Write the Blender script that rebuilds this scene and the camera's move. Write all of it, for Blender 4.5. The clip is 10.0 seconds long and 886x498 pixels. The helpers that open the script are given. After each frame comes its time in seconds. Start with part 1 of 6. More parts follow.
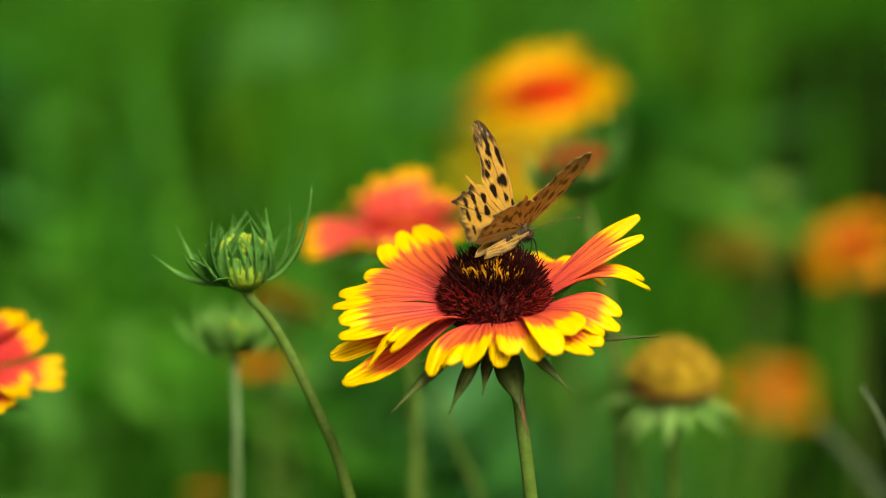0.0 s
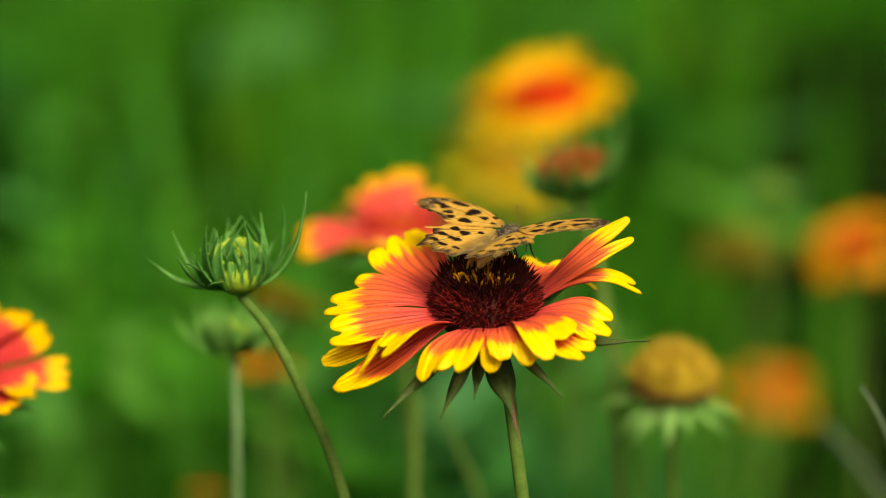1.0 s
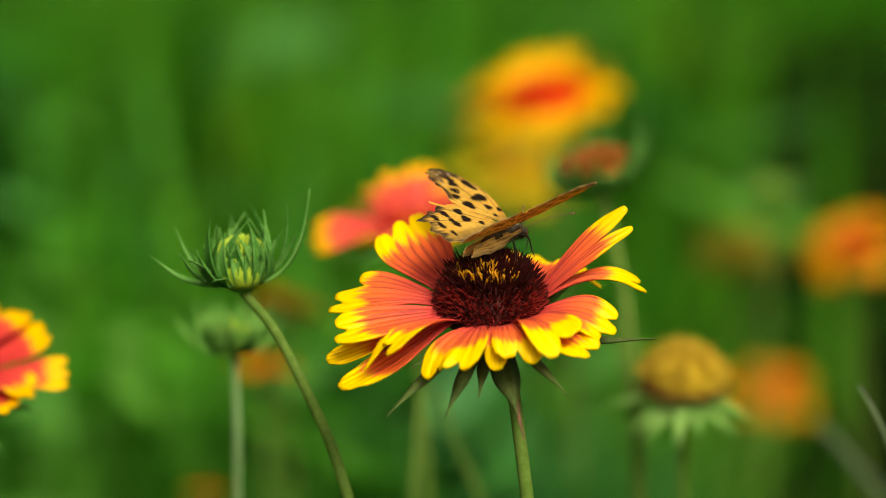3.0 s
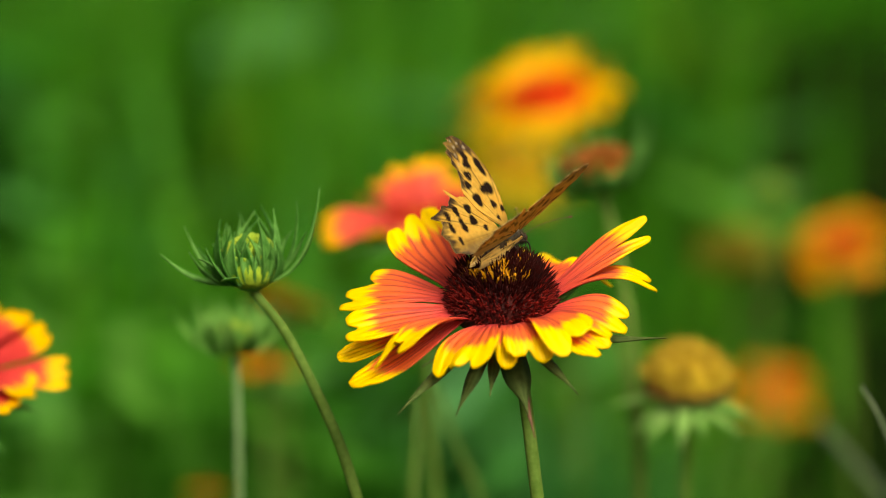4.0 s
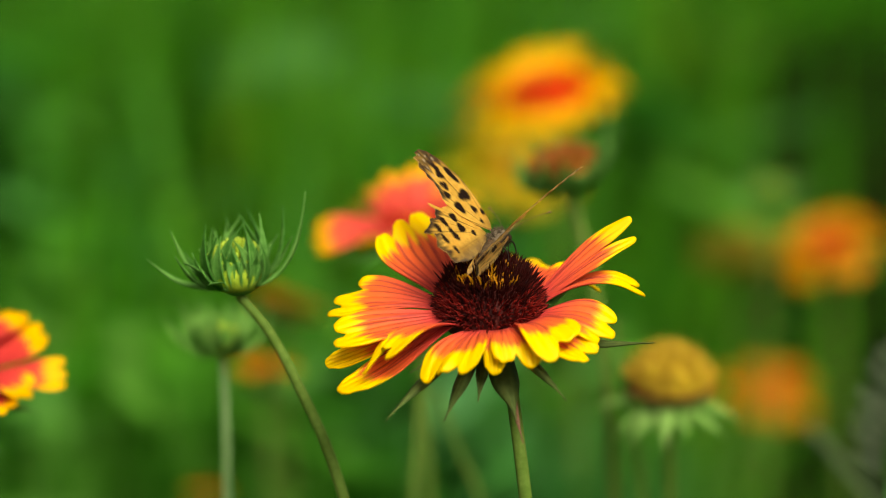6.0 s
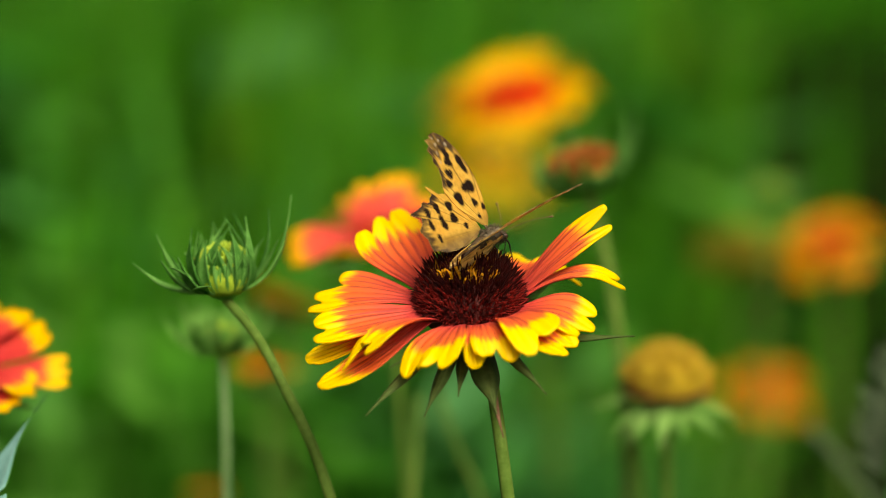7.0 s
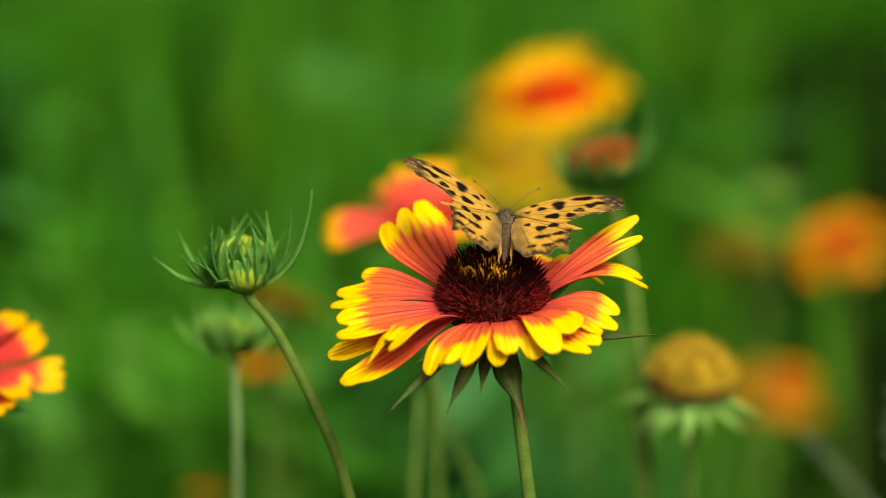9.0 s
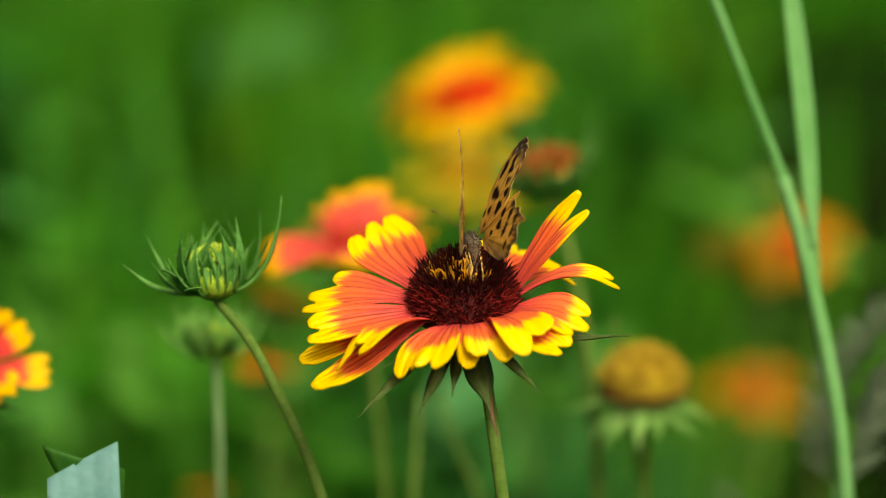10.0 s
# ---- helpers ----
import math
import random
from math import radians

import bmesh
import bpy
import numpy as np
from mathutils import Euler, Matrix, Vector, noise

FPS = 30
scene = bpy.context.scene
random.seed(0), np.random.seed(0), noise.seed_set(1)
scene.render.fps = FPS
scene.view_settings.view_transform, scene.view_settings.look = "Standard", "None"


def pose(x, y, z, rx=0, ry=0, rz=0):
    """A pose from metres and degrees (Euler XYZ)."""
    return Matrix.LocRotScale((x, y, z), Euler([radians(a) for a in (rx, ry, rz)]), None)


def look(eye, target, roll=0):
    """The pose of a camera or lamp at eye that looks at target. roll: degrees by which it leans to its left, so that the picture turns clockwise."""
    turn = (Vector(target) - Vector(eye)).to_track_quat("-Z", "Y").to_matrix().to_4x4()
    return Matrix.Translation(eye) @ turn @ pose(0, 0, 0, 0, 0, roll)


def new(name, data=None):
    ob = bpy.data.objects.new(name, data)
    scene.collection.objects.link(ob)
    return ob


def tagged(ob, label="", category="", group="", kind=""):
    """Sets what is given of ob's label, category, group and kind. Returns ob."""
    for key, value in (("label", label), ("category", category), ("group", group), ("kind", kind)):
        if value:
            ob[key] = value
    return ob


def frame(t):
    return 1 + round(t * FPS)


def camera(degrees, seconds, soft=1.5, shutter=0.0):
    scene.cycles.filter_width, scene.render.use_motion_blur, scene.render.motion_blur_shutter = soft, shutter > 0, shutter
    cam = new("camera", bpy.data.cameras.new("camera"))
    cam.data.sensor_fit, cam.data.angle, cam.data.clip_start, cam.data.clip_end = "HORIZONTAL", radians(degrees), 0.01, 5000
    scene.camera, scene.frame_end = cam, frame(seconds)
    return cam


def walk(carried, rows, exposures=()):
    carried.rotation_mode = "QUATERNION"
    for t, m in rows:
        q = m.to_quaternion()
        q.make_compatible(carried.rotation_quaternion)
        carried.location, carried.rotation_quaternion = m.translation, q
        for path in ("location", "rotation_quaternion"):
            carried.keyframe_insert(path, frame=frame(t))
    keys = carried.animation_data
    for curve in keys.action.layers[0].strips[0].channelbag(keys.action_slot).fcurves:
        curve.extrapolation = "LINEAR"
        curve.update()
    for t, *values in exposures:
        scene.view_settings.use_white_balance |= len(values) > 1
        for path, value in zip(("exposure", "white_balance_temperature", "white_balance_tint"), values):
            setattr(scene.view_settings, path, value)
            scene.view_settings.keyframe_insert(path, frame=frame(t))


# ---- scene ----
# ---------------------------------------------------------------- camera: a macro lens on a tripod, wide open
cam = camera(22.0, 10.0, soft=0.8)
cam.data.dof.use_dof = True
cam.data.dof.focus_distance = 0.466
cam.data.dof.aperture_fstop = 5.6
cam.data.dof.aperture_blades = 0
EYE_POSE = pose(0, 0, 0.62, 78, 0, 0)
walk(cam, [(0.0, EYE_POSE), (10.0, EYE_POSE)])

# ---------------------------------------------------------------- light: bright thin cloud
world = bpy.data.worlds.new("sky")
scene.world = world
world.use_nodes = True
wn = world.node_tree.nodes
sky = wn.new("ShaderNodeTexSky")
sky.sky_type, sky.sun_disc = "NISHITA", False
sky.sun_elevation, sky.sun_rotation = radians(50), radians(157)
sky.air_density, sky.dust_density, sky.ozone_density = 0.3, 9.0, 0.3
world.node_tree.links.new(sky.outputs[0], wn["Background"].inputs[0])
wn["Background"].inputs[1].default_value = 0.12
sun = new("sun", bpy.data.lights.new("sun", "SUN"))
sun.data.energy, sun.data.angle, sun.data.color = 3.2, radians(28), (1.0, 0.96, 0.86)
# the sun stands high, behind the camera and to its right
sun.matrix_world = look((0.25, -0.59, 0.77), (0, 0, 0))
scene.view_settings.exposure = 0.0
scene.view_settings.use_white_balance = True
scene.view_settings.white_balance_temperature, scene.view_settings.white_balance_tint = 7000, 6


# ---------------------------------------------------------------- material helpers
class Mat:
    """A node material under construction."""

    def __init__(self, name):
        self.m = bpy.data.materials.new(name)
        self.m.use_nodes = True
        self.t = self.m.node_tree
        self.bsdf = self.t.nodes["Principled BSDF"]
        self.out = self.t.nodes["Material Output"]

    def node(self, kind, **values):
        n = self.t.nodes.new(kind)
        for k, v in values.items():
            n.inputs[k.replace("_", " ")].default_value = v
        return n

    def link(self, a, b):
        self.t.links.new(a, b)

    def noise(self, scale, detail=3.0, vector=None, rough=0.55):
        n = self.node("ShaderNodeTexNoise", Scale=scale, Detail=detail, Roughness=rough)
        self.link(vector or self.t.nodes.get("coord").outputs["Object"], n.inputs["Vector"])
        return n.outputs["Fac"]

    def coords(self):
        n = self.t.nodes.new("ShaderNodeTexCoord")
        n.name = "coord"
        return n

    def math(self, op, a, b=0.0, c=None):
        n = self.t.nodes.new("ShaderNodeMath")
        n.operation = op
        for i, v in enumerate((a, b, c)):
            if v is None:
                continue
            if isinstance(v, (int, float)):
                n.inputs[i].default_value = v
            else:
                self.link(v, n.inputs[i])
        return n.outputs[0]

    def step(self, v, lo, hi, a=0.0, b=1.0):
        n = self.t.nodes.new("ShaderNodeMapRange")
        n.interpolation_type = "SMOOTHSTEP"
        self.link(v, n.inputs["Value"])
        for k, x in (("From Min", lo), ("From Max", hi), ("To Min", a), ("To Max", b)):
            if isinstance(x, (int, float)):
                n.inputs[k].default_value = x
            else:
                self.link(x, n.inputs[k])
        return n.outputs[0]

    def mix(self, fac, a, b, blend="MIX"):
        n = self.t.nodes.new("ShaderNodeMix")
        n.data_type, n.blend_type = "RGBA", blend
        for i, v in ((0, fac), (6, a), (7, b)):
            if isinstance(v, (int, float)):
                n.inputs[i].default_value = v
            elif isinstance(v, tuple):
                n.inputs[i].default_value = (*v, 1.0)
            else:
                self.link(v, n.inputs[i])
        return n.outputs[2]

    def bump(self, height, strength=0.3, distance=0.0003):
        n = self.node("ShaderNodeBump", Strength=strength, Distance=distance)
        self.link(height, n.inputs["Height"])
        self.link(n.outputs[0], self.bsdf.inputs["Normal"])
        return n.outputs[0]

    def finish(self, colour, rough=0.6, specular=0.35, through_light=0.0, sheen=0.0):
        self.link(colour, self.bsdf.inputs["Base Color"])
        self.bsdf.inputs["Roughness"].default_value = rough
        self.bsdf.inputs["Specular IOR Level"].default_value = specular
        if sheen:
            self.bsdf.inputs["Sheen Weight"].default_value = sheen
        if through_light:
            tr = self.t.nodes.new("ShaderNodeBsdfTranslucent")
            self.link(colour, tr.inputs[0])
            mx = self.t.nodes.new("ShaderNodeMixShader")
            mx.inputs[0].default_value = through_light
            self.link(self.bsdf.outputs[0], mx.inputs[1])
            self.link(tr.outputs[0], mx.inputs[2])
            self.link(mx.outputs[0], self.out.inputs[0])
        return self.m


def petal_material(name, base, middle, tip, split, soft=0.16):
    """Ray petal: veined red from the base, breaking into yellow towards the lobes."""
    k = Mat(name)
    co = k.coords()
    uv = k.t.nodes.new("ShaderNodeSeparateXYZ")
    k.link(co.outputs["UV"], uv.inputs[0])
    u, v = uv.outputs[0], uv.outputs[1]
    rnd = k.t.nodes.new("ShaderNodeObjectInfo").outputs["Random"]
    # long streaks that run along the petal
    stretch = k.t.nodes.new("ShaderNodeMapping")
    stretch.inputs["Scale"].default_value = (13.0, 1.6, 1.0)
    k.link(co.outputs["UV"], stretch.inputs["Vector"])
    wob = k.t.nodes.new("ShaderNodeVectorMath")
    wob.operation = "ADD"
    k.link(stretch.outputs[0], wob.inputs[0])
    shift = k.t.nodes.new("ShaderNodeCombineXYZ")
    k.link(k.math("MULTIPLY", rnd, 40.0), shift.inputs[2])
    k.link(shift.outputs[0], wob.inputs[1])
    streak = k.noise(1.0, 3.0, wob.outputs[0], 0.6)
    blotch = k.noise(260.0, 2.0)
    side = k.math("POWER", k.math("ABSOLUTE", k.math("MULTIPLY_ADD", u, 2.0, -1.0)), 2.5)
    reach = k.math("ADD", v, k.math("MULTIPLY", k.math("SUBTRACT", streak, 0.5), -0.42))
    reach = k.math("ADD", reach, k.math("MULTIPLY", side, 0.10))
    reach = k.math("ADD", reach, k.math("MULTIPLY", k.math("SUBTRACT", rnd, 0.5), 0.06))
    to_tip = k.step(reach, split - soft * 0.5, split + soft * 0.5)
    red = k.mix(k.step(v, 0.05, split), base, middle)
    # fine dark veins
    vein = k.math("SINE", k.math("MULTIPLY_ADD", streak, 5.0, k.math("MULTIPLY", u, 46.0)))
    veins = k.math("MULTIPLY", k.step(vein, 0.55, 1.0), k.step(v, 0.05, 0.25))
    red = k.mix(k.math("MULTIPLY", veins, 0.85), red, tuple(c * 0.55 for c in base))
    red = k.mix(k.math("MULTIPLY", blotch, 0.25), red, tuple(min(1, c * 1.3 + 0.01) for c in middle))
    yellow = k.mix(k.math("MULTIPLY", streak, 0.35), tip, tuple(c * f for c, f in zip(tip, (0.95, 0.72, 0.5))))
    colour = k.mix(to_tip, red, yellow)
    k.bump(k.math("ADD", k.math("MULTIPLY", vein, 0.6), blotch), 0.35, 0.00012)
    return k.finish(colour, 0.5, 0.16, 0.24)


def leaf_material(name, dark, light, scale=220.0, rough=0.55, through_light=0.22, veins=30.0, sheen=0.0):
    k = Mat(name)
    co = k.coords()
    rnd = k.t.nodes.new("ShaderNodeObjectInfo").outputs["Random"]
    fine, broad = k.noise(scale, 4.0), k.noise(scale * 0.14, 2.0)
    uv = k.t.nodes.new("ShaderNodeSeparateXYZ")
    k.link(co.outputs["UV"], uv.inputs[0])
    rib = k.math("SINE", k.math("MULTIPLY", uv.outputs[0], veins))
    f = k.math("ADD", k.math("MULTIPLY", fine, 0.5), k.math("MULTIPLY", broad, 0.6))
    f = k.math("ADD", f, k.math("MULTIPLY", k.math("SUBTRACT", rnd, 0.5), 0.25))
    f = k.math("ADD", f, k.math("MULTIPLY", rib, 0.06))
    colour = k.mix(k.step(f, 0.25, 0.85), dark, light)
    k.bump(k.math("ADD", fine, k.math("MULTIPLY", rib, 0.3)), 0.4, 0.0002)
    return k.finish(colour, rough, 0.10, through_light, sheen)


def plain_material(name, a, b, scale, rough=0.6, specular=0.3, bump=0.4, sheen=0.0, through_light=0.0):
    k = Mat(name)
    k.coords()
    fine, broad = k.noise(scale, 4.0), k.noise(scale * 0.2, 2.0)
    colour = k.mix(k.step(k.math("MULTIPLY_ADD", fine, 0.6, k.math("MULTIPLY", broad, 0.4)), 0.3, 0.7), a, b)
    k.bump(fine, bump, 0.0003)
    return k.finish(colour, rough, specular, through_light, sheen)


def meadow_material(name, dark, mid, light, each=0.42):
    """Grass: every blade differs a little, and patches of the meadow differ more."""
    k = Mat(name)
    co = k.coords()
    isl = k.t.nodes.new("ShaderNodeNewGeometry").outputs["Random Per Island"]
    tall = k.t.nodes.new("ShaderNodeMapping")
    tall.inputs["Scale"].default_value = (1.0, 1.0, 0.3)
    k.link(co.outputs["Object"], tall.inputs["Vector"])
    broad = k.noise(2.4, 2.0, tall.outputs[0])
    patch = k.noise(8.5, 2.0, tall.outputs[0])
    fine = k.noise(90.0, 3.0)
    f = k.math("ADD", k.math("MULTIPLY", broad, 1.25), k.math("MULTIPLY", patch, 0.90))
    f = k.math("ADD", f, k.math("MULTIPLY", k.math("SUBTRACT", isl, 0.5), each))
    f = k.math("ADD", f, k.math("MULTIPLY", k.math("SUBTRACT", fine, 0.5), 0.15))
    colour = k.mix(k.step(f, 0.76, 1.00), dark, mid)
    colour = k.mix(k.step(f, 1.02, 1.34), colour, light)
    # some patches are bluish, others olive
    shift = k.t.nodes.new("ShaderNodeMapping")
    shift.inputs["Location"].default_value = (3.7, 1.9, 0.0)
    shift.inputs["Scale"].default_value = (1.0, 1.0, 0.4)
    k.link(co.outputs["Object"], shift.inputs["Vector"])
    hue = k.noise(4.6, 1.5, shift.outputs[0])
    colour = k.mix(k.step(hue, 0.54, 0.68, 0.0, 0.75), colour, (0.85, 0.97, 2.8), "MULTIPLY")
    colour = k.mix(k.step(hue, 0.46, 0.34, 0.0, 0.8), colour, (1.5, 1.0, 0.8), "MULTIPLY")
    k.bump(fine, 0.3, 0.001)
    return k.finish(colour, 0.7, 0.04, 0.48)


M_PETAL = petal_material("petal_red_yellow", (0.58, 0.036, 0.052), (0.86, 0.150, 0.026), (0.95, 0.66, 0.0), 0.75, 0.14)
M_PETAL_PINK = petal_material("petal_crimson_yellow", (0.52, 0.020, 0.028), (0.70, 0.060, 0.042), (0.92, 0.54, 0.0), 0.72)
M_PETAL_ROSE = petal_material("petal_rose_yellow", (0.58, 0.022, 0.034), (0.80, 0.13, 0.060), (0.92, 0.50, 0.0), 0.78)
M_PETAL_SUN = petal_material("petal_sun_orange", (0.60, 0.07, 0.004), (0.74, 0.27, 0.004), (0.80, 0.48, 0.0), 0.50, 0.3)
# darker orange petals: the shade on the flowers at the right is painted in
M_PETAL_DIM = petal_material("petal_dim_orange", (0.46, 0.042, 0.003), (0.54, 0.13, 0.003), (0.58, 0.27, 0.002), 0.45, 0.3)
M_STEM = leaf_material("stem_green", (0.070, 0.135, 0.016), (0.15, 0.24, 0.042), 900, 0.6, 0.0, 12)
M_STEM_PALE = leaf_material("stem_pale", (0.10, 0.20, 0.060), (0.19, 0.30, 0.12), 700, 0.65, 0.0, 12)
M_SEPAL = leaf_material("sepal_green", (0.036, 0.064, 0.012), (0.095, 0.135, 0.032), 700, 0.6, 0.08, 20)
M_SEPAL_DRY = leaf_material("sepal_dry_tip", (0.10, 0.05, 0.025), (0.30, 0.16, 0.10), 900, 0.7, 0.15, 20)
M_BUD = leaf_material("bud_bract_green", (0.045, 0.19, 0.022), (0.20, 0.46, 0.095), 600, 0.5, 0.35, 16)
M_BUD_CORE = plain_material("bud_core_yellow_green", (0.25, 0.40, 0.022), (0.44, 0.58, 0.045), 900, 0.6, 0.3, 0.6)
M_DISC = plain_material("disc_maroon", (0.020, 0.003, 0.003), (0.075, 0.008, 0.005), 1500, 0.75, 0.2, 0.8)
M_FLORET = plain_material("floret_maroon", (0.09, 0.006, 0.005), (0.24, 0.014, 0.009), 800, 0.7, 0.12, 0.5)
M_FLORET_DARK = plain_material("floret_tip_black", (0.012, 0.002, 0.002), (0.05, 0.005, 0.003), 800, 0.6, 0.12, 0.4)
M_FLORET_YELLOW = plain_material("floret_yellow", (0.48, 0.19, 0.002), (0.72, 0.36, 0.005), 900, 0.6, 0.25, 0.4, 0.0, 0.15)
M_SPENT = plain_material("spent_head_ochre", (0.24, 0.130, 0.008), (0.60, 0.44, 0.030), 300, 0.75, 0.2, 0.8)
M_BLADE = leaf_material("grass_blade_green", (0.13, 0.38, 0.09), (0.24, 0.52, 0.17), 300, 0.5, 0.35, 24)
M_BLADE_PALE = leaf_material("grass_underside_blue_green", (0.10, 0.24, 0.205), (0.19, 0.36, 0.315), 400, 0.55, 0.1, 24)
M_LEAF_DARK = leaf_material("leaf_upper_green", (0.022, 0.095, 0.010), (0.045, 0.16, 0.018), 300, 0.5, 0.25, 20)
M_MEADOW = meadow_material("meadow_grass", (0.010, 0.068, 0.003), (0.039, 0.220, 0.006), (0.108, 0.40, 0.024))
M_WEED = meadow_material("meadow_leaves", (0.014, 0.090, 0.005), (0.048, 0.225, 0.010), (0.105, 0.34, 0.034), 0.9)
# lit copy of the weed colour: sunlight on the low front growth is painted in
M_WEED_LIT = meadow_material("weed_leaves_lit", (0.030, 0.155, 0.009), (0.080, 0.29, 0.020), (0.145, 0.39, 0.052), 0.9)
M_REED = meadow_material("meadow_reeds", (0.011, 0.058, 0.003), (0.042, 0.215, 0.006), (0.112, 0.375, 0.022), 1.0)
M_PALE_LEAF = leaf_material("pale_weed_leaf", (0.042, 0.18, 0.030), (0.085, 0.26, 0.055), 60, 0.6, 0.2)
M_HUSK_PALE = leaf_material("husk_pale_green", (0.080, 0.26, 0.030), (0.23, 0.46, 0.095), 300, 0.6, 0.28, 16)
M_TWIG = leaf_material("dry_grass_grey", (0.06, 0.10, 0.04), (0.16, 0.20, 0.11), 400, 0.75, 0.05, 12)
M_HUSK = leaf_material("husk_green", (0.14, 0.33, 0.05), (0.30, 0.52, 0.13), 500, 0.6, 0.35, 16)
M_FADED_HEAD = plain_material("faded_head_ochre", (0.11, 0.11, 0.008), (0.24, 0.20, 0.015), 400, 0.8, 0.1, 0.6)
# near-black on purpose: the shade between the plants is put into this colour
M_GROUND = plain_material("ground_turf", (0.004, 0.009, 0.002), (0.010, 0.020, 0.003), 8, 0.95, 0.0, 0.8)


# ---------------------------------------------------------------- mesh helpers
def mesh_object(name, verts, faces, mats, parent=None, label="", uv=None, slots=None, smooth=True):
    me = bpy.data.meshes.new(name)
    me.from_pydata([tuple(v) for v in verts], [], faces)
    for m in mats if isinstance(mats, (list, tuple)) else [mats]:
        me.materials.append(m)
    if slots is not None:
        me.polygons.foreach_set("material_index", slots)
    if smooth:
        me.polygons.foreach_set("use_smooth", [True] * len(me.polygons))
    if uv is not None:
        layer = me.uv_layers.new(name="UVMap")
        idx = np.empty(len(me.loops), dtype=np.int32)
        me.loops.foreach_get("vertex_index", idx)
        layer.data.foreach_set("uv", np.asarray(uv, dtype=np.float32)[idx].ravel())
    me.update()
    ob = new(name, me)
    if parent:
        ob.parent = parent
    if label:
        ob["label"] = label
    return ob


def sheet(grid, thick):
    """A thin solid from a grid of points: upper side first, then the lower side, then the rim."""
    g = np.asarray(grid, dtype=float)
    n, m = g.shape[:2]
    du, dv = np.gradient(g, axis=0), np.gradient(g, axis=1)
    nor = np.cross(du, dv)
    nor /= np.linalg.norm(nor, axis=2, keepdims=True) + 1e-12
    top, low = (g + nor * thick / 2).reshape(-1, 3), (g - nor * thick / 2).reshape(-1, 3)
    k, faces = n * m, []
    for i in range(n - 1):
        for j in range(m - 1):
            a, b, c, d = i * m + j, (i + 1) * m + j, (i + 1) * m + j + 1, i * m + j + 1
            faces.append((a, b, c, d))
    upper = len(faces)
    faces += [(d + k, c + k, b + k, a + k) for a, b, c, d in faces[:upper]]
    rim = [(i, 0) for i in range(n)] + [(n - 1, j) for j in range(1, m)]
    rim += [(i, m - 1) for i in range(n - 2, -1, -1)] + [(0, j) for j in range(m - 2, 0, -1)]
    ids = [i * m + j for i, j in rim]
    for a, b in zip(ids, ids[1:] + ids[:1]):
        faces.append((b, a, a + k, b + k))
    slots = [0] * upper + [1] * (len(faces) - upper)
    uu, vv = np.meshgrid(np.linspace(0, 1, n), np.linspace(0, 1, m), indexing="ij")
    uv = np.concatenate([np.stack([uu, vv], -1).reshape(-1, 2)] * 2)
    return np.concatenate([top, low]), faces, uv, slots


def smoothstep(x, a, b):
    t = np.clip((x - a) / (b - a), 0, 1)
    return t * t * (3 - 2 * t)


def bezier(points, n):
    """A smooth path through a few points, however unevenly they are spaced."""
    p = np.asarray(points, dtype=float)
    d = np.concatenate([[0], np.cumsum(np.linalg.norm(np.diff(p, axis=0), axis=1))])
    s = np.linspace(0, len(p) - 1, n)
    i = np.clip(s.astype(int), 0, len(p) - 2)
    f = (s - i)[:, None]
    h = (d[i + 1] - d[i])[:, None]
    m = np.gradient(p, d, axis=0)
    h00, h10, h01, h11 = 2 * f**3 - 3 * f**2 + 1, f**3 - 2 * f**2 + f, -2 * f**3 + 3 * f**2, f**3 - f**2
    return h00 * p[i] + h10 * h * m[i] + h01 * p[i + 1] + h11 * h * m[i + 1]


def tube(path, radii, sides=8, close=True):
    p = np.asarray(path, dtype=float)
    r = np.broadcast_to(np.asarray(radii, dtype=float), (len(p),))
    tan = np.gradient(p, axis=0)
    tan /= np.linalg.norm(tan, axis=1, keepdims=True) + 1e-12
    ref = np.array([0.3, 0.9, 0.2])
    a = np.cross(tan, ref)
    a /= np.linalg.norm(a, axis=1, keepdims=True) + 1e-12
    b = np.cross(tan, a)
    ang = np.linspace(0, 2 * math.pi, sides, endpoint=False)
    v = (p[:, None] + r[:, None, None] * (np.cos(ang)[None, :, None] * a[:, None] + np.sin(ang)[None, :, None] * b[:, None])).reshape(-1, 3)
    f = []
    for i in range(len(p) - 1):
        for j in range(sides):
            q = (j + 1) % sides
            f.append((i * sides + j, i * sides + q, (i + 1) * sides + q, (i + 1) * sides + j))
    if close:
        f.append(tuple(range(sides - 1, -1, -1)))
        f.append(tuple((len(p) - 1) * sides + j for j in range(sides)))
    return v, f


def join(pieces):
    verts, faces, k = [], [], 0
    for v, f in pieces:
        verts.append(v)
        faces += [tuple(i + k for i in q) for q in f]
        k += len(v)
    return np.concatenate(verts), faces


def strip(path, widths, side, cup=0.0, cols=7):
    """A grid for a blade along a path; side is the direction of its width, cup its trough."""
    p = np.asarray(path, dtype=float)
    w = np.broadcast_to(np.asarray(widths, dtype=float), (len(p),))
    tan = np.gradient(p, axis=0)
    tan /= np.linalg.norm(tan, axis=1, keepdims=True) + 1e-12
    s = np.asarray(side, dtype=float)[None] - tan * (tan @ np.asarray(side, dtype=float))[:, None]
    s /= np.linalg.norm(s, axis=1, keepdims=True) + 1e-12
    up = np.cross(s, tan)
    u = np.linspace(-1, 1, cols)
    return np.stack([p + s * (w * 0.5 * k)[:, None] + up * (cup * w * 0.5 * k * k)[:, None] for k in u], 0)


def place(ob, m):
    ob.matrix_basis = m
    return ob


